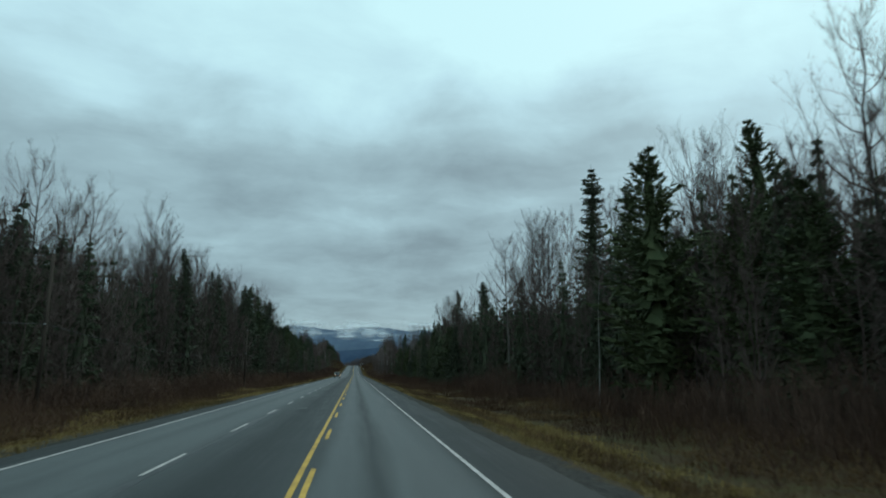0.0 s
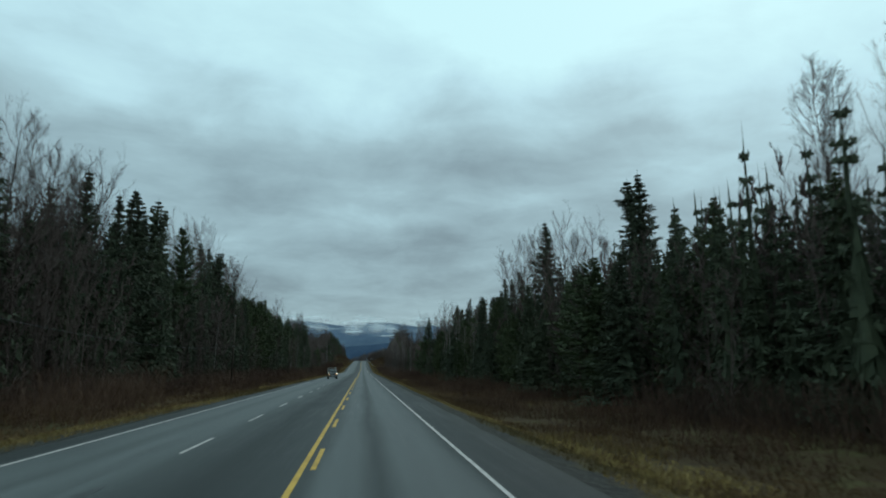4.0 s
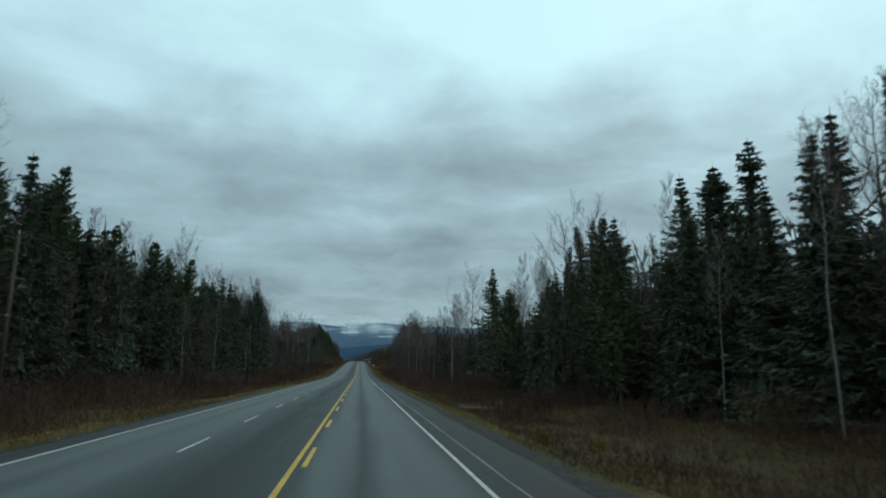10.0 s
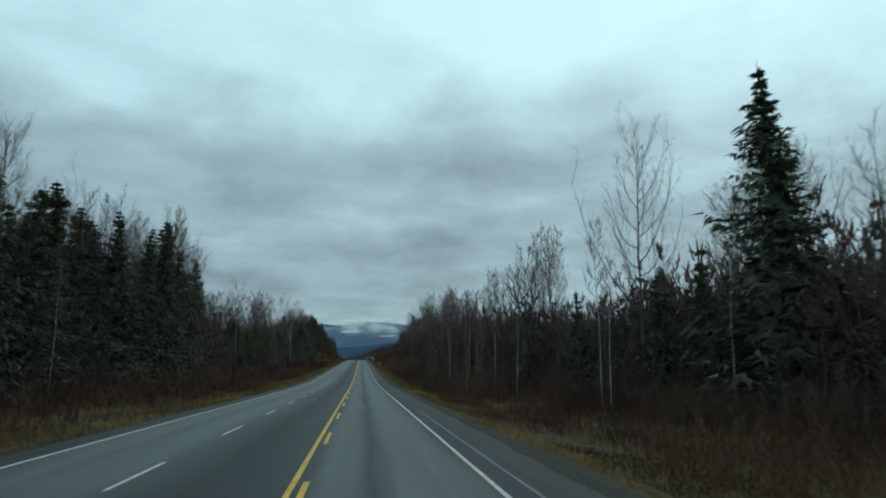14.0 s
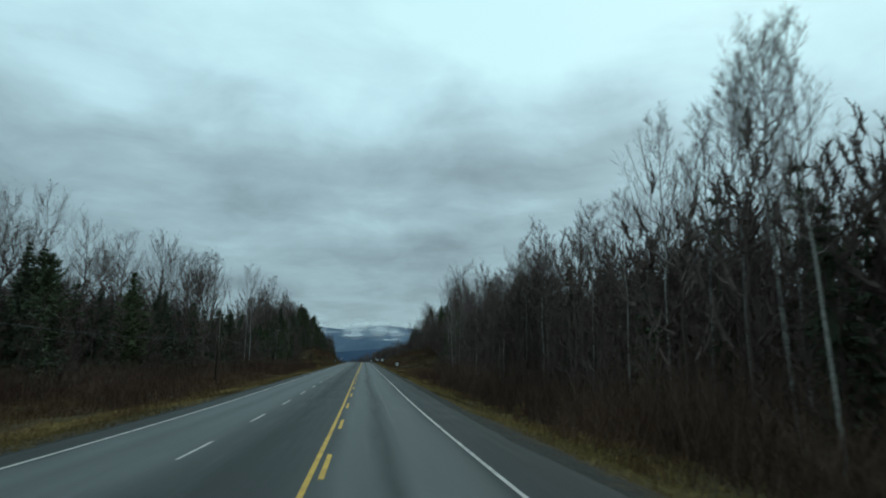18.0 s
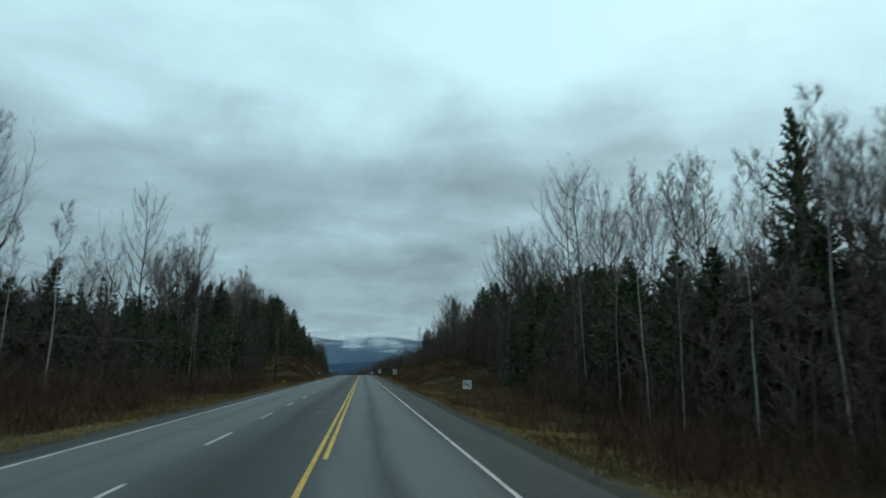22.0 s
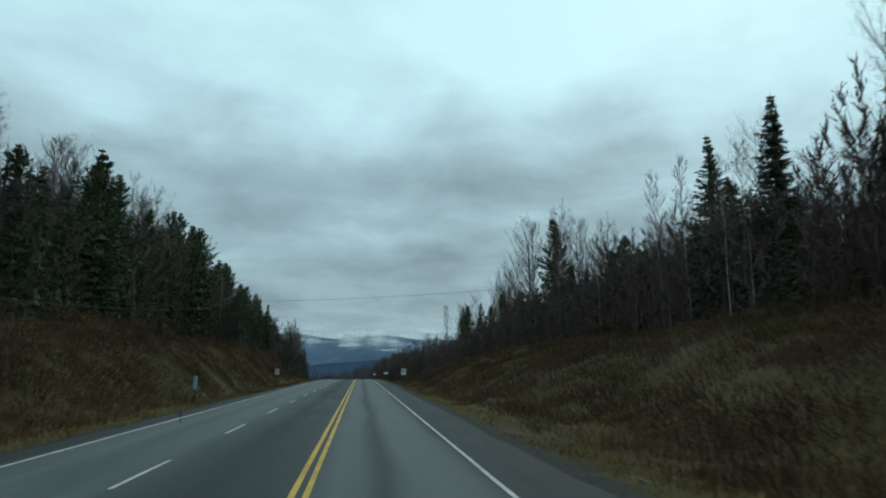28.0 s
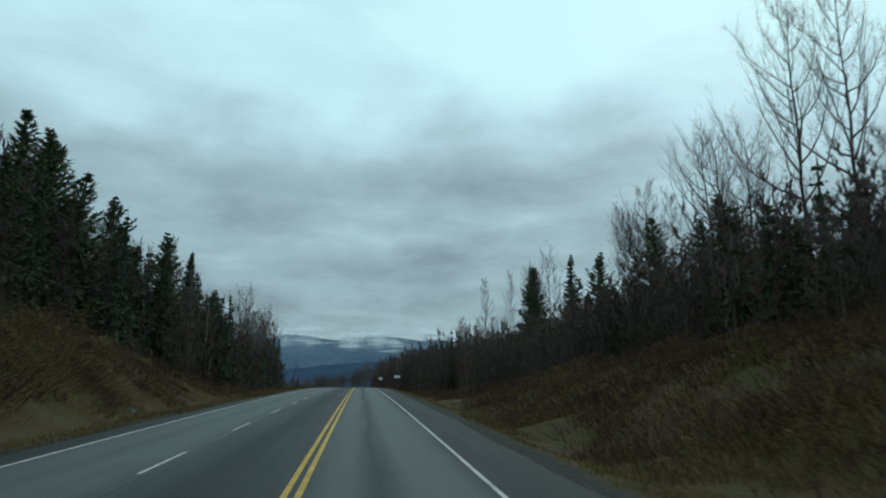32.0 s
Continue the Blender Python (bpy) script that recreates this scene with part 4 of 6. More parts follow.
# the birch edge comes close to the road here
STANDS = [(k, s - 1.73 * x * 0.32, x * 0.68, 2.2 + (top - 2.2) * 0.68) if x > 0 and 415 < s < 500 and k in "DB" else (k, s, x, top) for k, s, x, top in STANDS]
LANDMARKS = [  # tall single trees of the east side
    ("S", 86.8, 33.3, 31.4), ("P", 47.2, 23.2, 20), ("P", 44.5, 30.7, 21.8), ("S", 166.4, 33.6, 25.6), ("D", 82.6, 25.6, 22.6),
    ("S", 197.3, 31.5, 27.1), ("D", 181.9, 29.6, 24.2), ("D", 181, 33.7, 23.4), ("S", 180.7, 36, 20.5), ("D", 208.1, 30, 26.8), ("D", 203.5, 31, 25), ("S", 204.3, 33.8, 24.5), ("S", 194.4, 33, 19.6),
    ("S", 246.3, 38.9, 25.8), ("S", 221.3, 30.9, 20.4), ("S", 264.1, 38, 23.2), ("S", 243.9, 32.7, 19.3), ("S", 268.6, 36.1, 22), ("S", 277.2, 34.8, 22.7),
    ("S", 274.4, 30, 19.1), ("S", 283.6, 34.7, 21.6), ("S", 295.2, 37.8, 24.8), ("P", 301.7, 30.5, 21.1), ("S", 330.3, 40.3, 28), ("S", 338, 38.1, 24.5),
    ("B", 328.3, 27.2, 21.3), ("B", 324, 29, 20.6), ("S", 351.2, 26.6, 22.6), ("D", 369.5, 25.2, 24.2), ("S", 362.4, 45.6, 13.6), ("D", 345.6, 29, 15),
    ("D", 399.5, 22.5, 18.8), ("B", 423.5, 15.2, 15.3), ("B", 450.8, 16.8, 14.3), ("B", 451.5, 13.9, 13.3), ("B", 442.3, 16.1, 13.4),
    ("D", 510.7, 24.9, 19.2), ("P", 503.8, 24.8, 16.5), ("D", 580.3, 28.9, 28.4), ("D", 578.1, 33.2, 28.3), ("B", 546.3, 29.8, 21.1),
    ("B", 521.6, 22.7, 14.6), ("D", 605.5, 31.1, 23.9), ("D", 639.8, 34.7, 34), ("S", 661.6, 35.2, 25.2), ("P", 734.6, 33.9, 28.8), ("S", 807, 33.8, 21.7),
    ("S", 820.8, 31, 21.9), ("D", 754.9, 29.5, 22.4),
]
LANDMARKS += [  # and of the west side
    ("D", 102.3, -31.2, 27.7), ("S", 238, -36.4, 29.8), ("D", 262.6, -35, 28.9), ("D", 259.4, -34.4, 29.4), ("P", 292.3, -30.1, 22.6), ("D", 291.9, -40.2, 29.7),
    ("S", 406, -27.5, 22.5), ("D", 368.4, -29.7, 22.2), ("D", 354.2, -33.9, 28.5), ("D", 562.8, -39.2, 27.3), ("D", 592, -32.8, 27.8), ("D", 612.4, -29.8, 27.5),
    ("S", 616.1, -31.4, 19.9), ("S", 648.8, -39.2, 23.9), ("D", 551, -45, 28.4), ("P", 731, -31, 27), ("P", 775, -32.4, 26.6), ("P", 784, -29.2, 22.5),
    ("P", 747.6, -31.4, 28.3), ("P", 741.9, -32.7, 29.4), ("S", 826, -30.7, 24.2), ("D", 902.9, -27.6, 22), ("S", 919, -27.7, 16.5),
]
LANDMARKS += [  # crowns that overtop the wood
    ("B", 438.8, 17, 17.2), ("B", 433.5, 16.5, 15.7), ("B", 431.0, 17, 15.7), ("B", 426.8, 16, 16.4), ("B", 427.8, 17.5, 16.4), ("B", 424.1, 16.5, 14.5),
    ("B", 422.0, 16, 14.0), ("B", 422.0, 17, 14.4), ("B", 451.4, 17, 14.6), ("B", 459.3, 15.5, 14.8), ("D", 473.1, -33, 19.4), ("D", 467.7, -34, 17.9),
    ("D", 483.9, -33, 18.9), ("D", 511.2, -33, 21.4), ("D", 497.9, -34, 19.8), ("D", 542.6, -32, 23.5), ("D", 744.0, 32, 30.3), ("D", 743.5, 35, 29.6),
    ("D", 730.4, 34, 29.7), ("D", 727.6, 36, 26.2), ("D", 721.0, 33, 25.3), ("S", 693.3, 40, 29.4), ("P", 680.2, 34, 20.1), ("P", 679.9, 36, 20.5),
    ("D", 680.0, 38, 25.4), ("D", 750.4, 33, 31.5), ("D", 726.3, 36, 26.8), ("D", 714.6, 36, 24.1), ("S", 172.5, 33, 16.8), ("S", 192.3, -31, 26.4),
    ("D", 201.8, -32, 26.0), ("D", 215.9, -33, 28.2), ("D", 220.1, -32, 29.8), ("D", 213.1, -34, 26.5), ("D", 30.6, 28, 22.4), ("B", 46.0, 31, 25.5),
    ("D", 66.2, -32, 23.5), ("D", 77.7, -33, 23.2), ("D", 83.3, -33, 24.5), ("D", 104.3, -32, 28.6), ("D", 94, 22.6, 22), 
    ("D", 58.5, 33, 24.8), ("D", 55.4, 34, 25.2), ("D", 218.0, 32, 21.7), ("D", 216.3, 33, 21.2), ("D", 261.1, 33, 20.4), ("S", 221.7, 31, 20.9),
    ("D", 600.4, -31, 23.4), ("D", 608.9, -32, 22.9), ("D", 616.1, -33, 30.4), ("D", 591.3, -30, 26.1), ("S", 622.1, -30, 18.9), ("P", 627.1, -27, 15.1),
    ("D", 595.1, 31, 21.6), ("D", 618.1, 32, 26.5),   ("D", 79.5, 33, 25.2),
    ("D", 632.4, 31, 31.7), ("D", 624.3, 32, 28.1), ("D", 614.9, 30, 25.1), ("D", 609.7, 31, 26.3), ("D", 606.3, 32, 24.8),
    ("D", 555.4, -36, 25.8), ("D", 591.6, -33, 28.3), ("D", 532.7, -34, 22.2), ("B", 542.3, 22, 18.5), ("B", 534.5, 22, 17.1), ("D", 562.5, 24, 24.1),
    ("B", 525.1, 21, 14.2), ("B", 517.9, 21, 12.6), ("D", 506.5, 27, 18.6), ("D", 490.9, 17, 14), ("D", 489.3, 16.5, 13),
]
apart = []
for q in LANDMARKS:
    if not any(abs(q[1] - h[1]) < 2.2 and abs(q[2] - h[2]) < 4 for h in apart):
        apart.append(q)
LANDMARKS = apart
LANDMARKS += [("BBDB"[i % 4], 461 + 2.7 * i, 16.4 + 1.3 * math.sin(i * 2.3), 11.6 + 1.2 * math.sin(i * 1.7)) for i in range(15)]
LANDMARKS += [  # a dark clump of conifers
    ("P", 309, 27, 13), ("S", 312, 30, 16.5), ("P", 315, 27.5, 15), ("S", 318, 31, 17), ("P", 320, 28, 14), ("S", 306, 29, 15.5), ("P", 565, 25, 14), ("P", 569, 27, 14.5), ("P", 556, 24, 12.5), ("P", 560, 25, 13.5), ("S", 68.5, 31, 23.5), ("B", 467.1, 16, 13.2), ("P", 526, 24.2, 17, 0.62),
    ("P", 573, 26, 14), ("S", 577, 28, 15), ("P", 561, 27, 13.5), ("P", 583, 28, 14.5), ("P", 588, 29, 12.5), ("S", 592, 28, 13.5),
    ("P", 590, 27, 16), ("P", 595, 30, 17), ("P", 600, 28, 16.5), ("S", 604, 31, 17.5), ("P", 609, 29, 17), ("P", 32, 25, 13), ("S", 36, 27, 15), ("P", 40, 26, 14), ("S", 29, 28, 14),
    ("S", 190, 34, 18.5), ("P", 191.5, 30, 14), ("P", 187, 29, 14), ("S", 184, 33, 17), ("D", 300.5, 28, 22), ("D", 307.6, 28, 22.3), ("S", 302.8, 33, 21.6), ("S", 309.4, 33, 20.2),
    ("S", 320.7, 34, 24.6), ("S", 298, 31, 17), ("P", 707.4, 35, 20), ("P", 709.5, 34, 18.5), ("P", 704, 34, 16.8), ("P", 704.9, 36, 18.2), ("S", 700, 34, 16.5), ("P", 697, 33, 15.5), ("S", 712, 35, 17), ("P", 723.8, 33, 18.8), ("P", 727, 34, 18.1), ("S", 719, 34, 17.4), ("P", 731.1, 35, 16.3), ("P", 715, 32.5, 14.5),
]
STANDS = [q for q in STANDS if not any(abs(q[1] - h[1]) < (5.5 if (q[0] in "SP") == (h[0] in "SP") else 2.0) and abs(q[2] - h[2]) < 9 for h in LANDMARKS)]
GROUPS = {"S": "spruces of the forest edge", "P": "pines of the forest edge", "D": "bare poplars of the forest edge", "B": "bare birches of the forest edge"}
WIDTH = {"S": 1.28, "P": 1.15, "D": 1.0, "B": 1.0}
rng = random.Random(5)


def plant(kind, s, x, top, slim=1.0):
    """Stand a tree on the ground at (x, s) with its tip that far above the road."""
    z = ground_z(x, s)
    h = road_z(s) + top - z
    src = MODELS[kind][rng.randrange(len(MODELS[kind]))]
    k = h / 20.0
    wide = WIDTH[kind] * (0.25 + 0.75 * k if kind in "SP" else 0.5 + 0.5 * k) * rng.uniform(0.9, 1.12) * slim
    ob = copy_thing(src, Matrix.Identity(4))
    ob.matrix_basis = pose(x, s, z, 0, 0, rng.uniform(0, 360)) @ Matrix.Diagonal((wide, wide, k, 1))
    tagged(ob, group=GROUPS[kind])
    return ob


for row in STANDS + LANDMARKS:
    plant(*row)
# lower conifers that close the west wood
for s0, s1, step, lo, hi in ((250, 400, 3.3, 13, 20), (452, 600, 5.8, 9, 13)):
    for s in np.arange(s0, s1, step):
        plant(rng.choice("SPS"), s + rng.uniform(-1.5, 1.5), -rng.uniform(26.5, 32), rng.uniform(lo, hi))
# bushy conifers whose skirts reach the ground along the east edge
for s in np.arange(140, 318, 3.7):
    plant(rng.choice("SPPS"), s + rng.uniform(-1.4, 1.4), rng.uniform(21.4, 25.5), rng.uniform(6.5, 14.5), rng.uniform(0.85, 1.15))
for s in np.arange(500, 584, 4.2):
    plant(rng.choice("PPS"), s + rng.uniform(-1.4, 1.4), rng.uniform(20.0, 24.0) + max(s - 545, 0) * 0.1, rng.uniform(6.5, 10.0), 1.1)


def tree_line(s, side):
    """Distance from the camera's line at which the wood begins."""
    if side > 0:
        return lerp_table(((0, 23), (388, 22.5), (412, 15), (440, 13.6), (470, 13.6), (520, 15.5), (552, 18), (582, 24), (665, 26), (790, 24), (885, 17), (940, 11.5), (1000, 8), (1300, 7.5)), s)
    return -lerp_table(((0, 25), (625, 25), (720, 23), (770, 21), (830, 19), (870, 21), (1300, 74)), s)


def skyline(s, side):
    """Height above the road of the wood's top near station s, from the trees that stand out there."""
    near = sorted((abs(q[1] - s), q[3], q[0], q[2]) for q in STANDS if (q[2] > 0) == (side > 0))[:4]
    return sum(q[1] for q in near) / 4, min(q[1] for q in near), near


# further trees of the same stand between and behind those
for s in np.arange(30, 1120, 4.4):
    for side in (1, -1):
        if s > 1000 and side < 0:
            continue
        mean, low, near = skyline(s, side)
        q = near[rng.randrange(4)]
        kind = q[2] if rng.random() < 0.85 else ("B" if s > 330 else rng.choice("SPB"))
        if 384 < s < 560 and side > 0 and (s < 480 or rng.random() < 0.85):
            kind = rng.choice("DB")
        if 640 < s < 830 and side < 0 and kind in "DB":
            kind = rng.choice("SP")
        if s > 590 and side > 0 and kind in "SP" and rng.random() < 0.75:
            kind = rng.choice("DB")
        if s > 860:
            mean = low = 15.0 + (max(s - 880, 0) * 0.06 if side > 0 else 0)
        x = (q[3] if s < 830 else tree_line(s, side)) + side * rng.uniform(-3, 9)
        if abs(x) < abs(tree_line(s, side)) + 1:
            x = tree_line(s, side) + side * rng.uniform(1, 4)
        if side > 0 and 322 < s < 345:
            continue
        share = rng.uniform(0.5, 0.8) if side > 0 else rng.uniform(0.68, 0.92) if s > 640 else rng.uniform(0.56, 0.8) if 450 < s < 600 else rng.uniform(0.8, 1.03)
        plant(kind, s + rng.uniform(-2, 2), x, min(mean * share, low * 1.02) * (0.85 if side > 0 and (kind == "S" or s > 560 or 384 < s < 470) else 1.0))

# ---- the wood behind: thickets of saplings, small conifers and stems ----
SAPLING = [bare_tree(91 + i, 10, 0.16, 0.05, 15, 6, 2, lean=0.07, twig_r=0.012, girth=0.0055, fine=4) for i in range(3)]
SMALL_CONIFER = [conifer(95 + i, 10, 1.9, 0.0, "spruce", 24, 6, 12, 0.75, 14) for i in range(2)]
BACK_CONIFER = [conifer(97 + i, 10, 2.4, 0.0, "spruce", 12, 5, 4, 1.6, 12) for i in range(2)]
BACK_STEM = [bare_tree(101 + i, 10, 0.2, 0.06, 8, 4, 1, lean=0.06, twig_r=0.045, girth=0.006, fine=3) for i in range(2)]


def thicket_mesh(seed, conifers, stems, n_con, n_stem, lx, ly, tall):
    r2 = random.Random(seed)
    woody, green = Soup(), Soup()
    for j in range(n_con + n_stem):
        t, c = (conifers if j < n_con else stems)[r2.randrange(2)]
        k = r2.uniform(0.6, 1.0) * tall
        m = pose(r2.uniform(-lx, lx), r2.uniform(-ly, ly), -0.4, 0, 0, r2.uniform(0, 360)) @ Matrix.Diagonal((1.15, 1.15, k, 1))
        woody.add(t, m)
        (green if j < n_con else woody).add(c, m)
    me = bpy.data.meshes.new("thicket")
    k = len(woody.v)
    me.from_pydata([tuple(p) for p in woody.v + green.v], [], woody.f + [tuple(a + k for a in f) for f in green.f])
    me.materials.append(TWIGS)
    me.materials.append(NEEDLES)
    me.polygons.foreach_set("material_index", [0] * len(woody.f) + [1] * len(green.f))
    me.update()
    return me


THICKETS = [thicket_mesh(200 + i, SMALL_CONIFER, SAPLING, nc, 10 - nc, 2.6, 5.0, 1.2) for i, nc in enumerate((3, 5, 1, 4, 6, 0))]
DEEP_WOOD = [thicket_mesh(220 + i, BACK_CONIFER, BACK_STEM, nc, 14 - nc, 4.5, 6.5, 1.3) for i, nc in enumerate((10, 12, 7, 4, 1, 2))]


def lay(name, me, x, s, kz=1.0, wide=1.0, label="", turn=None, flat=False):
    ob = new(name, me)
    tilt = Matrix.Identity(4)
    if flat:  # ground cover follows the slope
        n = Vector((ground_z(x - 0.8, s) - ground_z(x + 0.8, s), ground_z(x, s - 1.5) - ground_z(x, s + 1.5), 1.6))
        n.y *= 1.6 / 3.0
        tilt = Vector((0, 0, 1)).rotation_difference(n.normalized()).to_matrix().to_4x4()
    ob.matrix_basis = pose(x, s, ground_z(x, s)) @ tilt @ pose(0, 0, 0, 0, 0, rng.uniform(0, 360) if turn is None else turn) @ Matrix.Diagonal((wide, wide, kz, 1))
    return tagged(ob, label, name.replace("_", " "), kind="stuff")


STAND_TREE = [bare_tree(111 + i, 20, sp, cl, 16, 6, 3, lean=0.04, fork=(i == 1), twig_r=0.0085, girth=0.0058, fine=4, upright=0.75) for i, (sp, cl) in enumerate(((0.13, 0.45), (0.17, 0.35)))]
BARE_STANDS = [thicket_mesh(240 + i, STAND_TREE, STAND_TREE, 0, 4, 3.5, 4.0, 1.15) for i in range(4)]
for s in np.arange(36, 880, 7.0):
    for side in (1, -1):
        h = skyline(s, side)[0] * rng.uniform(0.8, 0.98)
        if side < 0:
            h *= lerp_table(((0, 1.0), (440, 1.0), (455, 0.66), (600, 0.66), (612, 0.9), (900, 0.9)), s)
        if side > 0:  # the wood is open here, under scattered tall trees
            h *= lerp_table(((0, 0.7), (72, 0.7), (78, 0.58), (112, 0.58), (118, 0.7), (300, 0.7), (310, 0.66), (380, 0.66), (390, 0.75), (478, 0.8), (484, 0.8), (560, 0.75), (575, 0.6), (900, 0.6)), s)
        x = tree_line(s, side) + side * rng.uniform(7, 13)
        lay("bare_stand", BARE_STANDS[rng.randrange(4)], x, s + rng.uniform(-3, 3), (h + 1) / 20.5, 1.0, "close stand of slender leafless trees in the wood", rng.choice((0, 180)) + rng.uniform(-15, 15))
for s in np.arange(472, 500, 6.0):
    h = skyline(s, 1)[0] * rng.uniform(0.65, 0.85)
    lay("bare_stand", BARE_STANDS[rng.randrange(4)], tree_line(s, 1) + rng.uniform(4, 10), s + rng.uniform(-2, 2), (h + 1) / 20.5, 1.0, "close stand of slender leafless trees in the wood", rng.choice((0, 180)) + rng.uniform(-15, 15))
for s in np.arange(22, 1250, 8.0):
    for side in (1, -1):
        birch = 396 < s < 570 or side > 0 and s > 600
        near = tree_line(s, side)
        grow = min(max(skyline(s, side)[0] / 17.0, 0.9), 1.3) * (0.9 if side < 0 and 450 < s < 600 else 1.15 if side < 0 and s < 640 else 0.98 if side > 0 and 384 < s < 470 else 0.75 if side > 0 and (660 < s < 870 or 315 < s < 350) else 0.75 if side > 0 and 76 < s < 112 else 1.12 if s < 300 else 1.0)
        me = THICKETS[rng.randrange(6)] if not birch else THICKETS[rng.choice((2, 5))]
        lay("thicket", me, near + side * (3.2 + rng.uniform(-1, 1)), s + rng.uniform(-2, 2), grow * rng.uniform(0.75, 1.1), rng.uniform(0.95, 1.2), "dense leafless saplings and dark young conifers of the wood", rng.choice((0, 180)) + rng.uniform(-12, 12))
        for row, depth in enumerate((7.5, 12, 17, 24)):
            if rng.random() < (0.03 if row < 2 else 0.25) or s > 900 and row > 1:
                continue
            me = DEEP_WOOD[rng.choice((0, 1, 2, 3) if s < 330 or side < 0 and s > 640 else (2, 3, 4, 5))] if not birch else DEEP_WOOD[rng.choice((3, 4, 5, 5))]
            lay("deep_wood", me, near + side * (depth + rng.uniform(-1.5, 1.5)), s + rng.uniform(-3, 3), grow * rng.uniform(0.85, 1.1), rng.uniform(0.95, 1.2), "dark dense wood of stems and conifers", rng.choice((0, 180)) + rng.uniform(-12, 12))

# pale leaning birch stems in front of the dark wood
PALE_BIRCH = [bare_tree(131 + i, 15, 0.09, 0.55, 14, 6, 3, lean=ln, twig_r=0.009, girth=0.0048, fine=4) for i, ln in enumerate((0.06, 0.14, 0.2))]
WHITE_BARK = material("white_birch_bark", [(0.08, 0.075, 0.07), (0.24, 0.225, 0.21), (0.38, 0.36, 0.34)], 0.7, 4, 18, 0.3, 0.3, (0.5, 0.5, 3.0), per_object=0.2)
PALE_MODELS = [tree_model("birch_tree", "thin leaning white-stemmed birch at the wood's edge", "birch", sp, (WHITE_BARK, BIRCH_TWIGS)) for sp in PALE_BIRCH]
PALE = [(58, 22.3), (148, 23.6), (237, 21.4), (238.6, 21.8), (246, 21.2), (252, 21.6), (262, 21.9), (226, 21.6), (214, 21.2), (300, 22), (364, 19.8), (368, 20.6), (352, 23), (392, 19), (404, 17), (406, 16.6), (409, 17.4), (411.5, 18), (427, 16.8), (429, 17.6),
        (466, 15.8), (467.5, 16.8), (491, 15), (493, 15.4), (528, 17.2), (512, 16.8), (516, 17.4), (521, 17), (533, 17.6), (540, 18.6), (548, 19), (552, 19.4), (668, 27.5), (672, 28), (676, 27), (684, 28.5), (699, 28), (715, 28), (590, 26), (610, 26), (619, 26.6), (620.5, 27.6), (320, -24.4), (340, -24.6), (369, -24.2), (208, -25.6), (541, -24.4), (549, -24.8), (592, -25), (618, -24.6)]
for i, (s, x) in enumerate(PALE):
    ob = copy_thing(PALE_MODELS[i % 3], Matrix.Identity(4))
    k = rng.uniform(0.75, 1.15)
    ob.matrix_basis = pose(x, s, ground_z(x, s), 0, 0, rng.uniform(0, 360)) @ Matrix.Diagonal((k, k, k, 1))
    tagged(ob, group="pale birches at the wood's edge")
MODELS["pale"] = PALE_MODELS

# the wood goes on far behind its edge
def far_wood_mesh(seed, n, half):
    r2 = random.Random(seed)
    woody, green = Soup(), Soup()
    for j in range(n):
        c = Vector((r2.uniform(-half, half), r2.uniform(-half, half), -0.5))
        h = r2.uniform(6.5, 11.5)
        woody.spike(c, c + Vector((r2.uniform(-0.4, 0.4), r2.uniform(-0.4, 0.4), h)), 0.13)
        if r2.random() < 0.6:
            for k in range(6):
                z = h * (0.25 + 0.14 * k)
                r = 2.2 * (1.05 - 0.16 * k)
                for m in range(5):
                    a = 2 * math.pi * (m + r2.random() * 0.5) / 5
                    b = a + 1.5
                    green.tri(c + Vector((0, 0, z + 1.3)), c + Vector((math.cos(a) * r, math.sin(a) * r, z - r2.uniform(0.2, 0.9))), c + Vector((math.cos(b) * r, math.sin(b) * r, z - r2.uniform(0.2, 0.9))))
        else:
            for k in range(22):
                p = c + Vector((0, 0, h * r2.uniform(0.3, 0.95)))
                d = Vector((r2.uniform(-1, 1), r2.uniform(-1, 1), r2.uniform(0.5, 1.4))).normalized() * r2.uniform(1.0, 2.4)
                u = d.cross(Vector((0.3, 0.2, 0.9))).normalized() * 0.035
                woody.tri(p - u, p + u, p + d)
    me = bpy.data.meshes.new("far_wood")
    k = len(woody.v)
    me.from_pydata([tuple(p) for p in woody.v + green.v], [], woody.f + [tuple(a + k for a in f) for f in green.f])
    me.materials.append(TWIGS)
    me.materials.append(NEEDLES)
    me.polygons.foreach_set("material_index", [0] * len(woody.f) + [1] * len(green.f))
    me.update()
    return me


FAR_WOOD = [far_wood_mesh(260 + i, 95, 12.5) for i in range(3)]
for s in np.arange(0, 900, 24.0):
    for side in (1, -1):
        for k in range(5):
            x = tree_line(s, side) + side * (36 + 24 * k) if abs(tree_line(s, side)) < 40 else None
            if x is not None:
                lay("far_wood", FAR_WOOD[rng.randrange(3)], x, s, rng.uniform(0.85, 1.1), 1.0, "dense mixed wood stretching away behind its edge", rng.choice((0, 90, 180, 270)), True)



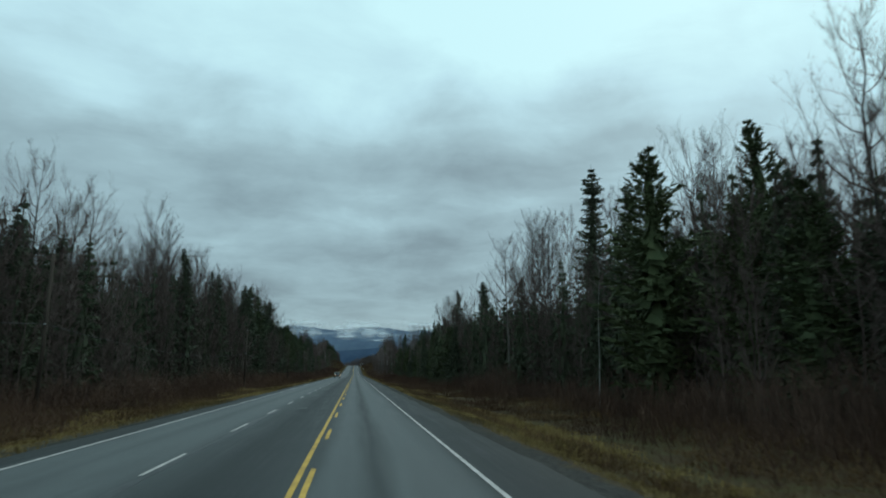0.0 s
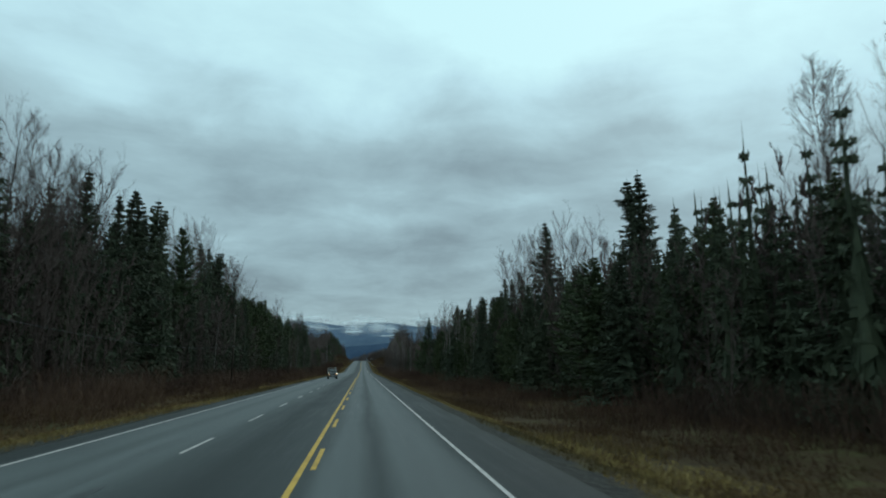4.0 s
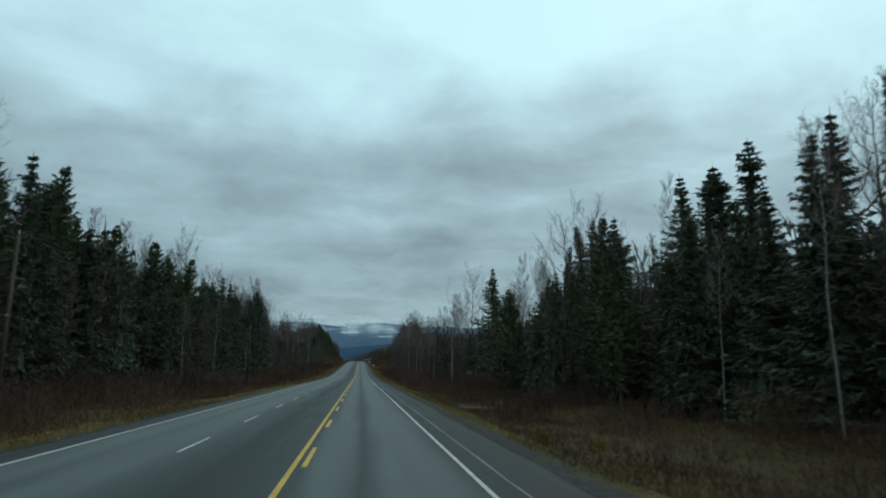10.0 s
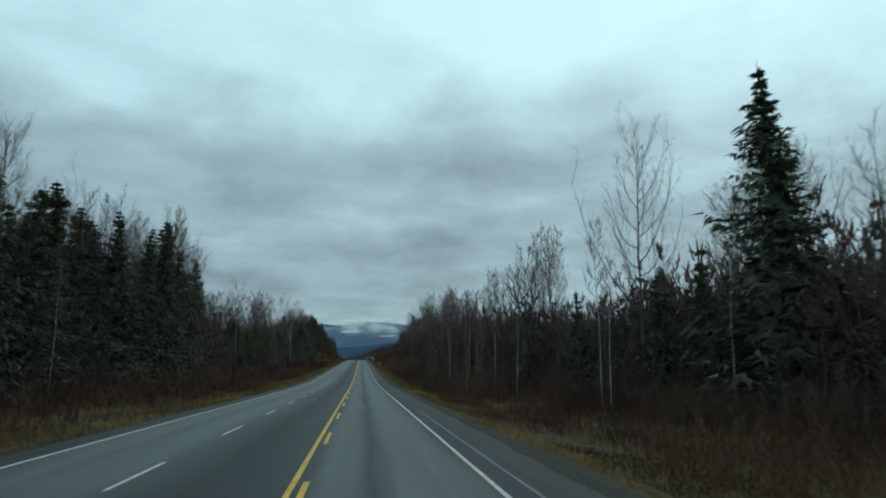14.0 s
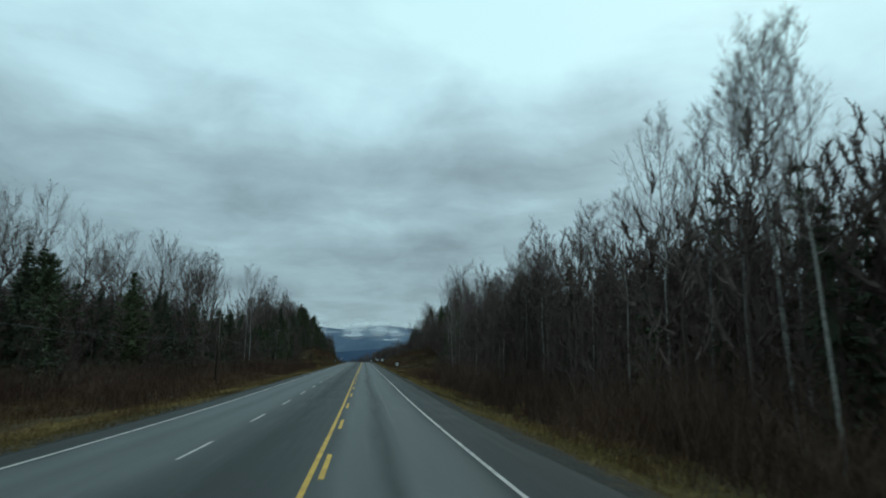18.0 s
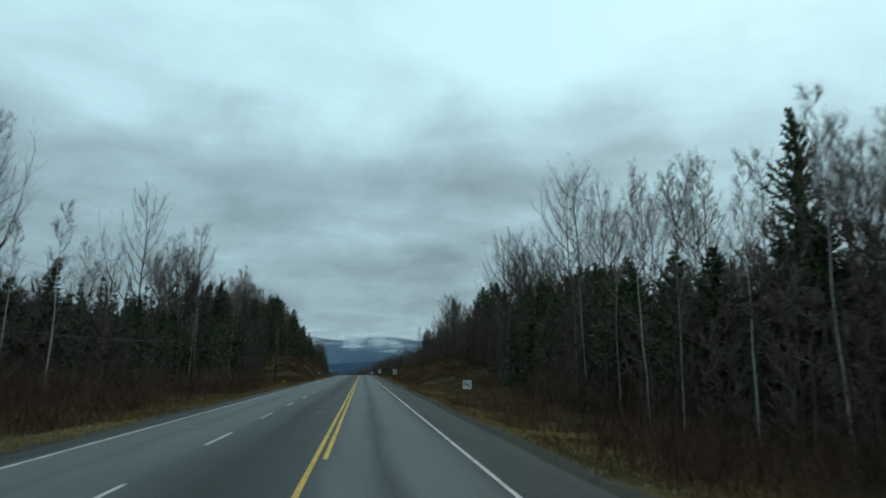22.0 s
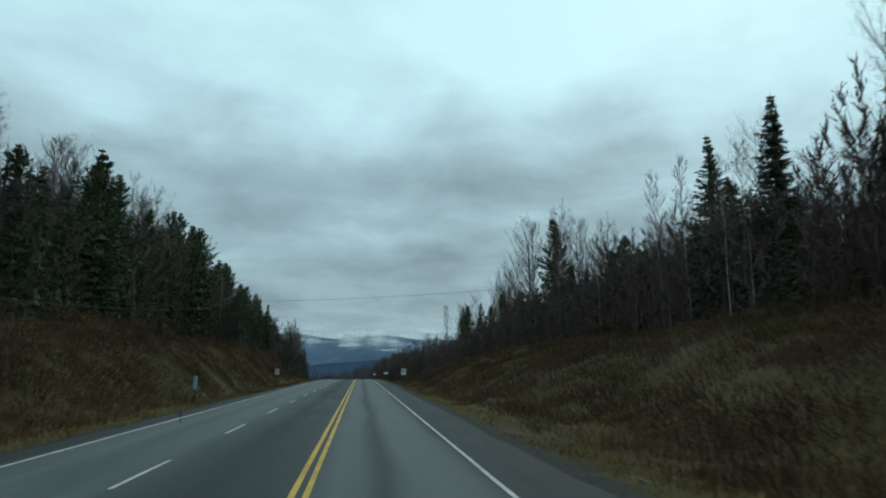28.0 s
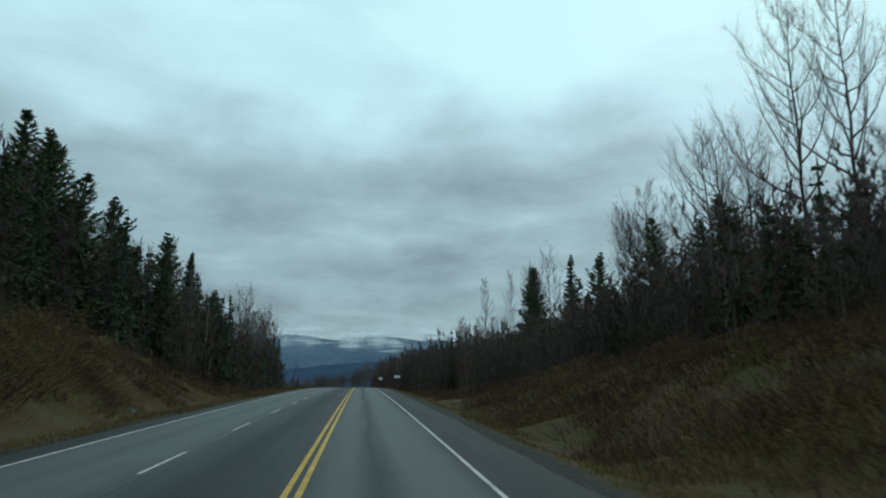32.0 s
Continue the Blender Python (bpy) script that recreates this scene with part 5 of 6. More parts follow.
# ---- shrubs and grass ----
def shrub_mesh(seed, n, h, wide=1.1, mat=SHRUB):
    r2 = random.Random(seed)
    sp = Soup()
    for i in range(n):
        p = Vector((r2.gauss(0, 1.2), r2.gauss(0, wide), -0.1))
        d = Vector((r2.uniform(-0.35, 0.35), r2.uniform(-0.35, 0.35), 1)).normalized()
        hh = h * r2.uniform(0.5, 1.15)
        q = p + d * hh
        sp.spike(p, q, 0.008 + 0.006 * h)
        for j in range(9):
            k = r2.uniform(0.15, 0.95)
            a = p.lerp(q, k)
            e = (d + Vector((r2.uniform(-0.8, 0.8), r2.uniform(-0.8, 0.8), r2.uniform(-0.1, 0.5)))).normalized()
            u = e.cross(Vector((r2.uniform(-1, 1), r2.uniform(-1, 1), 0.3))).normalized() * 0.011
            sp.tri(a - u, a + u, a + e * hh * r2.uniform(0.18, 0.42))
    return sp.mesh("shrub", mat)


def grass_mesh(seed, n, h, mat, lx=1.3, ly=4.4):
    r2 = random.Random(seed)
    sp = Soup()
    for i in range(n):
        cx, cy = r2.uniform(-lx, lx), r2.uniform(-ly, ly)
        k = h * (0.5 + 0.9 * max(0, noise.noise((cx * 0.9, cy * 0.9, seed))) + r2.uniform(0, 0.35))
        a = r2.uniform(0, 6.28)
        w = r2.uniform(0.012, 0.028)
        lean = Vector((r2.gauss(0, 0.35), r2.gauss(0, 0.35), 0)) * k
        u = Vector((math.cos(a), math.sin(a), 0)) * w
        p = Vector((cx, cy, -0.05))
        mid = p + lean * 0.35 + Vector((0, 0, k * 0.6))
        tip = p + lean + Vector((0, 0, k))
        sp.tri(p - u, p + u, mid)
        sp.tri(mid - u * 0.8, mid + u * 0.8, tip)
    return sp.mesh("grass", mat)


BRUSH = [shrub_mesh(310 + i, 130, h, 3.2, BRUSHWOOD) for i, h in enumerate((2.8, 3.8, 2.2))]
SHRUBS = [shrub_mesh(300 + i, 100, h, 2.2) for i, h in enumerate((1.3, 1.8, 2.4, 1.1))]
TALL_GRASS = [grass_mesh(320 + i, 700, 0.55, GRASS) for i in range(3)]
LOW_GRASS = [grass_mesh(330 + i, 800, 0.26, GREEN_GRASS) for i in range(3)]
# rough brown grass over the whole verge, as far as the wood
MEADOW = [grass_mesh(360 + i, 2300, 0.36, MATTED, 3.3, 5.0) for i in range(3)]
BANK_MEADOW = [grass_mesh(364 + i, 3800, 0.22, BANK_MIX, 3.3, 5.0) for i in range(3)]
for s in np.arange(-4, 870, 9.6):
    for side, edge in ((1, 8.2), (-1, -13.0)):
        far = abs(tree_line(s, side)) + 1.5
        x = abs(edge) + 3.0
        while x < far + 2:
            lay("rough_grass", (BANK_MEADOW if s > 596 else MEADOW)[rng.randrange(3)], side * (x + rng.uniform(-0.5, 0.5)), s + rng.uniform(-0.6, 0.6), rng.uniform(0.75, 1.25), 1.0, "matted rough brown grass covering the verge", rng.choice((0, 180)) + rng.uniform(-5, 5), True)
            x += 6.0
for s in np.arange(0, 860, 8.4):
    for side, x0 in ((1, 6.6), (-1, -10.7)):
        turn = 0 if rng.random() < 0.5 else 180
        lay("low_grass", LOW_GRASS[rng.randrange(3)], x0 + rng.uniform(-0.3, 0.3), s + rng.uniform(-0.5, 0.5), rng.uniform(0.8, 1.2), 1.0, "short damp yellow-green grass beside the shoulder", turn, True)
        tall = noise.noise((s * 0.035, side * 3.0, 0.5))
        if tall > -0.15:
            lay("dead_grass", TALL_GRASS[rng.randrange(3)], x0 + side * rng.uniform(1.6, 2.6), s + rng.uniform(-2, 2), rng.uniform(0.7, 1.1) + 0.5 * max(tall, 0), 1.0, "tall straw-coloured dead grass on the verge", turn, True)
for s in np.arange(4, 900, 6.6):
    for side in (1, -1):
        a, b = (10.5, tree_line(s, 1) + 1.5) if side > 0 else (-14.5, tree_line(s, -1) - 1.5)
        if 640 < s < 790 and side < 0:
            a = -13.0
        open_verge = side > 0 and s > 545 or side < 0 and s > 590
        for j in range(4):
            if rng.random() < 0.3 or side > 0 and s < 125 and j == 0:
                continue
            x = a + (b - a) * (j + rng.random()) / 4
            if noise.noise((x * 0.12, s * 0.04, 7.0)) > (0.0 if side > 0 and (s < 110 or s > 540) else 0.36 if s < 370 else 0.2):
                lay("dead_grass", TALL_GRASS[rng.randrange(3)], x + rng.uniform(-1, 1), s + rng.uniform(-2, 2), rng.uniform(0.6, 1.0), 1.3, "tall straw-coloured dead grass on the verge", None, True)
            if open_verge and j < 3:
                if rng.random() < 0.7:
                    lay("dead_grass", TALL_GRASS[rng.randrange(3)], x + rng.uniform(-1, 1), s + rng.uniform(-2, 2), rng.uniform(0.5, 0.9), 1.3, "tall straw-coloured dead grass on the verge", None, True)
                if rng.random() < 0.55:
                    continue
            lay("shrub", SHRUBS[rng.randrange(4)], x, s + rng.uniform(-1.5, 1.5), rng.uniform(0.6, 1.1) * (0.6 if open_verge else 1.0), rng.uniform(0.9, 1.2), "leafless red-brown willow scrub on the verge", rng.choice((0, 180)) + rng.uniform(-25, 25), True)
# straw-gold swathes beside the shoulder
GOLD = material("straw_gold_grass", [(0.12, 0.078, 0.028), (0.23, 0.155, 0.056), (0.36, 0.25, 0.095)], 0.9, 0.8, 9, 0.0, 0.2, per_object=0.3)
GOLD_GRASS = [grass_mesh(370 + i, 800, 0.3, GOLD) for i in range(2)]
for s0, s1, xs, keep in ((4, 125, (8.6, 10.6), 0.8), (378, 545, (8.2, 9.6), 0.55), (20, 115, (-12.8, -14.4), 0.6), (375, 475, (-12.9,), 0.6), (540, 590, (8.4, 10.4), 0.7)):
    for s in np.arange(s0, s1, 7.2):
        for x in xs:
            if rng.random() < keep:
                lay("gold_grass", GOLD_GRASS[rng.randrange(2)], x + rng.uniform(-0.5, 0.5), s + rng.uniform(-2, 2), rng.uniform(0.9, 1.7), 1.05, "straw-gold dead grass lying on the verge", rng.choice((0, 180)) + rng.uniform(-8, 8), True)
# patches of low dark scrub on the cut banks
BANK_SCRUB = [shrub_mesh(390 + i, 170, 0.75, 1.7, SHRUB) for i in range(3)]
for s in np.arange(600, 800, 3.4):
    for side, a, b in ((1, 9.8, 24.0), (-1, -13.6, -22.0)):
        x = a + (b - a) * rng.random()
        if noise.noise((x * 0.2, s * 0.09, 3.0)) > -0.12:
            lay("bank_scrub", BANK_SCRUB[rng.randrange(3)], x, s + rng.uniform(-1.5, 1.5), rng.uniform(0.6, 1.2), rng.uniform(0.8, 1.5), "low dark red-brown scrub on the cut bank", None, True)
# single standing tussocks of pale straw
TUSSOCK = [grass_mesh(380 + i, 130, 0.75, GOLD, 0.34, 0.34) for i in range(3)]
for x, s in ((10.0, 556.3), (14.1, 555.7), (11, 569.6), (8.6, 254.6), (10.6, 252.7), (11.3, 503.4), (9.2, 501.2), (-13.4, 39.1), (8, 24.6), (9.2, 18.9), (10.2, 17), (-15.4, 453.1), (11, 449.8), (-11.3, 168.1)):
    ob = new("grass_tussock", TUSSOCK[rng.randrange(3)])
    ob.matrix_basis = pose(x, s, ground_z(x, s), 0, 0, rng.uniform(0, 360)) @ Matrix.Diagonal((1, 1, rng.uniform(0.8, 1.3), 1))
    tagged(ob, "upright tussock of pale straw-gold dead grass", "grass tussock", "straw tussocks on the verge")
# tall brush in front of the trunks
for s in np.arange(2, 900, 5.5):
    for side in (1, -1):
        for depth in (-1.2, 1.6, 4.5):
            if side > 0 and 138 < s < 332 and (depth < 3 or rng.random() < 0.5):
                continue
            if side > 0 and 498 < s < 600 and depth < 0:
                continue
            if (side > 0 and s > 600 or side < 0 and s > 640) and (depth < 0 or rng.random() < (0.85 if side > 0 else 0.5)):
                continue
            x = tree_line(s, side) + side * (depth + rng.uniform(-0.9, 0.9))
            lay("brush", BRUSH[rng.randrange(3)], x, s + rng.uniform(-1.5, 1.5), rng.uniform(0.7, 1.15) * (0.78 if side < 0 else 1.0), rng.uniform(0.9, 1.2), "tall tangled leafless brush at the wood's edge", rng.choice((0, 180)) + rng.uniform(-20, 20), True)
# rough cover of the cut banks, mossy green along the east crest
BANK_MOSS = [grass_mesh(356 + i, 420, 0.3, MOSS, 1.6, 1.8) for i in range(2)]
for s in np.arange(655, 790, 3.4):
    for x in (15.5, 18.5, 21.0, 23.5, 26.0):
        if noise.noise((x * 0.15, s * 0.06, 3.0)) > 0.0 - 0.03 * (x - 20):
            lay("green_grass", BANK_MOSS[rng.randrange(2)], x + rng.uniform(-1, 1), s + rng.uniform(-1.4, 1.4), rng.uniform(0.7, 1.2), 1.1, "mossy green grass on the crest of the cut bank", None, True)
BANK_GRASS = [grass_mesh(350 + i, 420, 0.5, STRAW, 1.4, 1.6) for i in range(3)]
SMALL_SHRUBS = [shrub_mesh(340 + i, 90, 0.75) for i in range(2)]
for s in np.arange(628, 815, 3.0):
    for side, a, b in ((1, 8.5, 25.0), (-1, -12.6, -22.0)):
        for j in range(6):
            x = a + (b - a) * (j + rng.random()) / 6
            if rng.random() < (0.8 if side > 0 else 0.4):
                lay("shrub", SMALL_SHRUBS[rng.randrange(2)], x, s + rng.uniform(-1.3, 1.3), rng.uniform(0.6, 1.3), rng.uniform(0.7, 1.1), "low leafless brown scrub on the cut bank", None, True)
            else:
                lay("dead_grass", BANK_GRASS[rng.randrange(3)], x, s + rng.uniform(-1.3, 1.3), rng.uniform(0.5, 1.1), rng.uniform(0.8, 1.2), "matted straw-coloured grass on the cut bank", None, True)
for pool in MODELS.values():
    for src in pool:
        for o in (*src.children_recursive, src):
            bpy.data.objects.remove(o)



# ---- poles and wires ----
def box_bm(sx, sy, sz, at=(0, 0, 0), bevel=0.0, seg=2):
    bm = bmesh.new()
    bmesh.ops.create_cube(bm, size=1, matrix=Matrix.LocRotScale(at, None, (sx, sy, sz)))
    if bevel:
        bmesh.ops.bevel(bm, geom=list(bm.edges), offset=bevel, segments=seg, affect="EDGES", profile=0.6)
    return bm


def tube_bm(p, q, r0, r1=None, sides=10, bevel=0.0):
    p, q = Vector(p), Vector(q)
    bm = bmesh.new()
    m = Matrix.Translation((p + q) / 2) @ (q - p).to_track_quat("Z", "Y").to_matrix().to_4x4()
    bmesh.ops.create_cone(bm, cap_ends=True, segments=sides, radius1=r0, radius2=r0 if r1 is None else r1, depth=(q - p).length, matrix=m)
    if bevel:
        bmesh.ops.bevel(bm, geom=[e for e in bm.edges if len(e.link_faces) == 2 and e.calc_face_angle() > 1.0], offset=bevel, segments=2, affect="EDGES")
    return bm


POLE_WOOD = material("weathered_pole_wood", [(0.03, 0.021, 0.017), (0.055, 0.04, 0.032), (0.085, 0.063, 0.05)], 0.9, 3, 30, 0.4, 0.2, (1, 1, 0.15), per_object=0.2)
STEEL = material("galvanised_steel", [(0.28, 0.29, 0.30), (0.38, 0.39, 0.40), (0.46, 0.47, 0.48)], 0.5, 5, 40, 0.1, 0.5, metal=0.6)
CABLE = plain("dark_cable", (0.05, 0.05, 0.052), 0.8)
PORCELAIN = plain("grey_porcelain", (0.32, 0.33, 0.34), 0.3)


def utility_pole(x, s, top):
    z = ground_z(x, s)
    h = road_z(s) + top - z
    ob = tagged(new("utility_pole"), "weathered brown wooden utility pole on the verge", "utility pole", "utility poles along the road")
    part("shaft", tube_bm((0, 0, -0.5), (0, 0, h), 0.14, 0.09, 12), POLE_WOOD, ob, smooth_faces=True)
    part("insulator", tube_bm((0, 0, h), (0, 0, h + 0.22), 0.05, 0.03, 8), PORCELAIN, ob)
    part("bracket", box_bm(0.1, 0.34, 0.1, (0, 0, 5.9), 0.015), STEEL, ob)
    ob.matrix_basis = pose(x, s, z, rng.uniform(-0.8, 0.8), rng.uniform(-0.8, 0.8), 0)
    return Vector((x, s, z + h + 0.22)), Vector((x, s, z + 5.9))


def wire(name, p, q, sag, r, label):
    """A hanging cable between two points."""
    sp = Soup()
    n = 24
    pts = [p.lerp(q, i / n) - Vector((0, 0, 4 * sag * (i / n) * (1 - i / n))) for i in range(n + 1)]
    sp.tube(pts, [r] * (n + 1), 5)
    ob = new(name, sp.mesh(name, CABLE))
    tagged(ob, label, "cable", "cables between the poles")


ends = []
for s, top in ((-30, 9.4), (42.5, 9.5), (117, 9.2), (190, 9.8), (263, 9.7), (342, 9.6), (416.5, 9.0), (491, 8.8), (570, 8.8), (641, 10.3), (720, 14.8), (790, 10.6), (862, 7.5)):
    ends.append(utility_pole(-20.0 if 700 < s < 740 else -19.0, s, top))
for a, b in zip(ends, ends[1:]):
    wire("power_cable", a[0], b[0], 0.9, 0.008, "thin dark power cable strung between the pole tops")
    wire("telephone_cable", a[1], b[1], 1.1, 0.015, "thick dark telephone cable sagging between the poles")
far_top, far_low = utility_pole(36.0, 700.0, 13.7)
wire("crossing_cable", ends[10][0] - Vector((0, 0, 3.5)), far_top, 0.85, 0.016, "single thin cable crossing high above the road")
# stayed pole beyond the crest
utility_pole(-18.4, 905.0, 6.6)
brace = tagged(new("pole_brace"), "leaning wooden brace pole beside a utility pole", "pole")
part("shaft", tube_bm((0, 0, -0.5), (1.6, 0, 7.2), 0.13, 0.1, 10), POLE_WOOD, brace)
brace.matrix_basis = pose(-20.6, 905.3, ground_z(-20.6, 905.3))

# ---- road signs ----
SIGN_WHITE = material("white_sign_sheeting", [(0.55, 0.56, 0.57), (0.66, 0.67, 0.68), (0.72, 0.73, 0.74)], 0.5, 3, 25, 0.0)
SIGN_BLACK = plain("black_sign_print", (0.02, 0.02, 0.022), 0.5)
SIGN_RED = plain("faded_red_sign_print", (0.10, 0.035, 0.03), 0.5)
SIGN_TEAL = material("teal_sign_sheeting", [(0.10, 0.27, 0.25), (0.15, 0.34, 0.31), (0.19, 0.40, 0.36)], 0.5, 3, 25, 0.0)
SIGN_BACK = material("dull_aluminium_sign_back", [(0.36, 0.35, 0.31), (0.46, 0.44, 0.39), (0.52, 0.5, 0.45)], 0.55, 3, 25, 0.05)


def plate_bm(w, h, t, r=0.05):
    """An upright sheet with rounded corners, its face towards -y."""
    bm = bmesh.new()
    pts = []
    for cx, cz, a0 in ((w / 2 - r, h / 2 - r, 0), (-w / 2 + r, h / 2 - r, 90), (-w / 2 + r, -h / 2 + r, 180), (w / 2 - r, -h / 2 + r, 270)):
        for k in range(5):
            a = radians(a0 + 22.5 * k)
            pts.append((cx + r * math.cos(a), 0, cz + r * math.sin(a)))
    f = bm.faces.new([bm.verts.new(p) for p in pts])
    out = bmesh.ops.extrude_face_region(bm, geom=[f])
    bmesh.ops.translate(bm, verts=[v for v in out["geom"] if isinstance(v, bmesh.types.BMVert)], vec=(0, t, 0))
    bmesh.ops.recalc_face_normals(bm, faces=bm.faces)
    return bm


def sign_text(body, size, x, z, mat, parent, bold=0.0):
    cu = bpy.data.curves.new("lettering", "FONT")
    cu.body, cu.size, cu.align_x, cu.align_y, cu.extrude, cu.offset = body, size, "CENTER", "CENTER", 0.001, 0.0
    cu.bevel_depth, cu.bevel_resolution = bold, 0
    tmp = bpy.data.objects.new("lettering", cu)
    me = bpy.data.meshes.new_from_object(tmp)
    bpy.data.objects.remove(tmp)
    me.materials.append(mat)
    ob = new("lettering", me)
    ob.parent = parent
    ob.matrix_basis = pose(x, -0.005, z, 90, 0, 0)


def road_sign(x, s, w, h, mid, label, face=SIGN_WHITE, posts=1, turn=0.0, panel_label=""):
    z = ground_z(x, s)
    c = road_z(s) + mid - z
    ob = tagged(new("road_sign"), label, "road sign")
    part("panel", plate_bm(w, h, 0.012), face, ob, panel_label).location = (0, 0, c)
    for k in range(posts):
        px = 0 if posts == 1 else (k - 0.5) * w * 0.6
        part("post", box_bm(0.07, 0.07, c + h / 2 + 0.4, (px, 0.062, (c + h / 2 - 0.5) / 2 - 0.02), 0.008, 1), POLE_WOOD, ob)
    ob.matrix_basis = pose(x, s, z, 0, 0, turn)
    return ob, c


def ring_bm(r0, r1, z0, n=40):
    bm = bmesh.new()
    a = [[bm.verts.new((r * math.cos(2 * math.pi * i / n), -0.004, z0 + r * math.sin(2 * math.pi * i / n))) for i in range(n)] for r in (r0, r1)]
    for i in range(n):
        j = (i + 1) % n
        bm.faces.new((a[0][i], a[0][j], a[1][j], a[1][i]))
    return bm


def bar_bm(x0, z0, x1, z1, w):
    d = Vector((x1 - x0, 0, z1 - z0))
    n = Vector((-d.z, 0, d.x)).normalized() * w / 2
    bm = bmesh.new()
    p, q = Vector((x0, -0.005, z0)), Vector((x1, -0.005, z1))
    bm.faces.new([bm.verts.new(v) for v in (p - n, q - n, q + n, p + n)])
    return bm


sg, c = road_sign(6.6, 535.5, 0.54, 0.54, 1.25, "white square prohibition sign with dark ring and slash")
part("ring", ring_bm(0.18, 0.225, c), SIGN_RED, sg)
part("slash", bar_bm(-0.14, c + 0.14, 0.14, c - 0.14, 0.04), SIGN_RED, sg)
part("symbol", bar_bm(-0.12, c - 0.02, 0.12, c + 0.01, 0.08), SIGN_BLACK, sg)
part("symbol", bar_bm(-0.02, c - 0.02, 0.02, c + 0.13, 0.045), SIGN_BLACK, sg)

sg, c = road_sign(5.75, 612.0, 0.62, 0.78, 1.75, "white speed-ahead sign reading 90 under a black arrow")
sign_text("90", 0.44, 0, c - 0.06, SIGN_BLACK, sg, 0.012)
bm = bmesh.new()
bm.faces.new([bm.verts.new((px, -0.005, c + pz)) for px, pz in ((-0.16, 0.2), (0.16, 0.2), (0.16, 0.25), (0.07, 0.25), (0.0, 0.36), (-0.07, 0.25), (-0.16, 0.25))])
part("arrow", bm, SIGN_BLACK, sg)
part("print_bar", bar_bm(-0.13, c - 0.33, 0.13, c - 0.33, 0.05), SIGN_BLACK, sg)

sg, c = road_sign(5.55, 711.0, 0.62, 0.77, 1.85, "white maximum speed sign reading 90 on a wooden post")
sign_text("90", 0.44, 0, c - 0.02, SIGN_BLACK, sg, 0.012)
part("print_bar", bar_bm(-0.24, c + 0.29, 0.24, c + 0.29, 0.07), plain("grey_sign_print", (0.12, 0.13, 0.14), 0.5), sg)
part("print_bar", bar_bm(-0.2, c - 0.28, 0.2, c - 0.28, 0.06), plain("light_grey_sign_print", (0.3, 0.31, 0.32), 0.5), sg)

sg, c = road_sign(-10.35, 709.5, 0.5, 0.72, 1.8, "bare aluminium back of a road sign on a dark wooden post", SIGN_BACK, turn=180)
sg2, c = road_sign(-11.65, 674.4, 0.27, 0.95, 1.2, "narrow teal marker board on a post in the verge", SIGN_TEAL)
road_sign(5.6, 890.0, 1.0, 0.7, 2.5, "small white sign beyond the crest of the road")
road_sign(10.2, 890.0, 1.6, 0.75, 3.0, "wide white sign board beyond the crest of the road", posts=2)

# ---- a yellow shrub among the brown ones, and litter on the verge ----
YELLOW_LEAF = material("yellow_autumn_leaves", [(0.28, 0.20, 0.02), (0.45, 0.34, 0.04), (0.55, 0.42, 0.07)], 0.8, 3, 12, 0.0, 0.3)
r2 = random.Random(77)
stems, leaves = Soup(), Soup()
for i in range(26):
    p = Vector((r2.gauss(0, 0.08), r2.gauss(0, 0.08), -0.1))
    q = p + Vector((r2.gauss(0, 0.28), r2.gauss(0, 0.28), r2.uniform(0.6, 1.6)))
    stems.spike(p, q, 0.012)
    for j in range(16):
        a = p.lerp(q, r2.uniform(0.3, 1.0)) + Vector((r2.gauss(0, 0.07), r2.gauss(0, 0.07), r2.gauss(0, 0.07)))
        d = Vector((r2.uniform(-1, 1), r2.uniform(-1, 1), r2.uniform(-1, 1))).normalized() * 0.05
        e = d.cross(Vector((0.3, 0.5, 0.8))).normalized() * 0.035
        leaves.tri(a - d, a + e, a + d)
        leaves.tri(a - d, a + d, a - e)
bush = tagged(new("yellow_shrub"), "small shrub still in bright yellow autumn leaf", "shrub")
for nm, sp, mt in (("stems", stems, SHRUB), ("leaves", leaves, YELLOW_LEAF)):
    new(nm, sp.mesh(nm, mt)).parent = bush
bush.matrix_basis = pose(-14.7, 621.0, ground_z(-14.7, 621.0)) @ Matrix.Diagonal((1.1, 1.1, 0.95, 1))

ROCK = material("broken_grey_rock", [(0.09, 0.085, 0.08), (0.16, 0.15, 0.14), (0.24, 0.23, 0.22)], 0.9, 4, 30, 0.5, per_object=0.3)
rocks = []
for k in range(4):
    bm = bmesh.new()
    bmesh.ops.create_icosphere(bm, subdivisions=2, radius=1)
    for v in bm.verts:
        v.co *= 1 + 0.35 * noise.noise(v.co * 1.7 + Vector((k * 7, 0, 0)))
    me = bpy.data.meshes.new("rock")
    bm.to_mesh(me)
    bm.free()
    me.materials.append(ROCK)
    rocks.append(me)
for i in range(150):
    s = rng.uniform(655, 800)
    side = rng.choice((1, -1))
    x = rng.uniform(8.5, 22) if side > 0 else -rng.uniform(12.5, 18.5)
    k = 0.06 + 0.17 * rng.random() ** 3
    ob = new("rock", rocks[rng.randrange(4)])
    ob.matrix_basis = pose(x, s, ground_z(x, s) + k * 0.15, rng.uniform(0, 360), 0, rng.uniform(0, 360)) @ Matrix.Diagonal((k, k * rng.uniform(0.6, 1), k * rng.uniform(0.5, 0.8), 1))
    tagged(ob, "broken grey rock lying on the cut bank", "rock", "rocks on the cut banks")
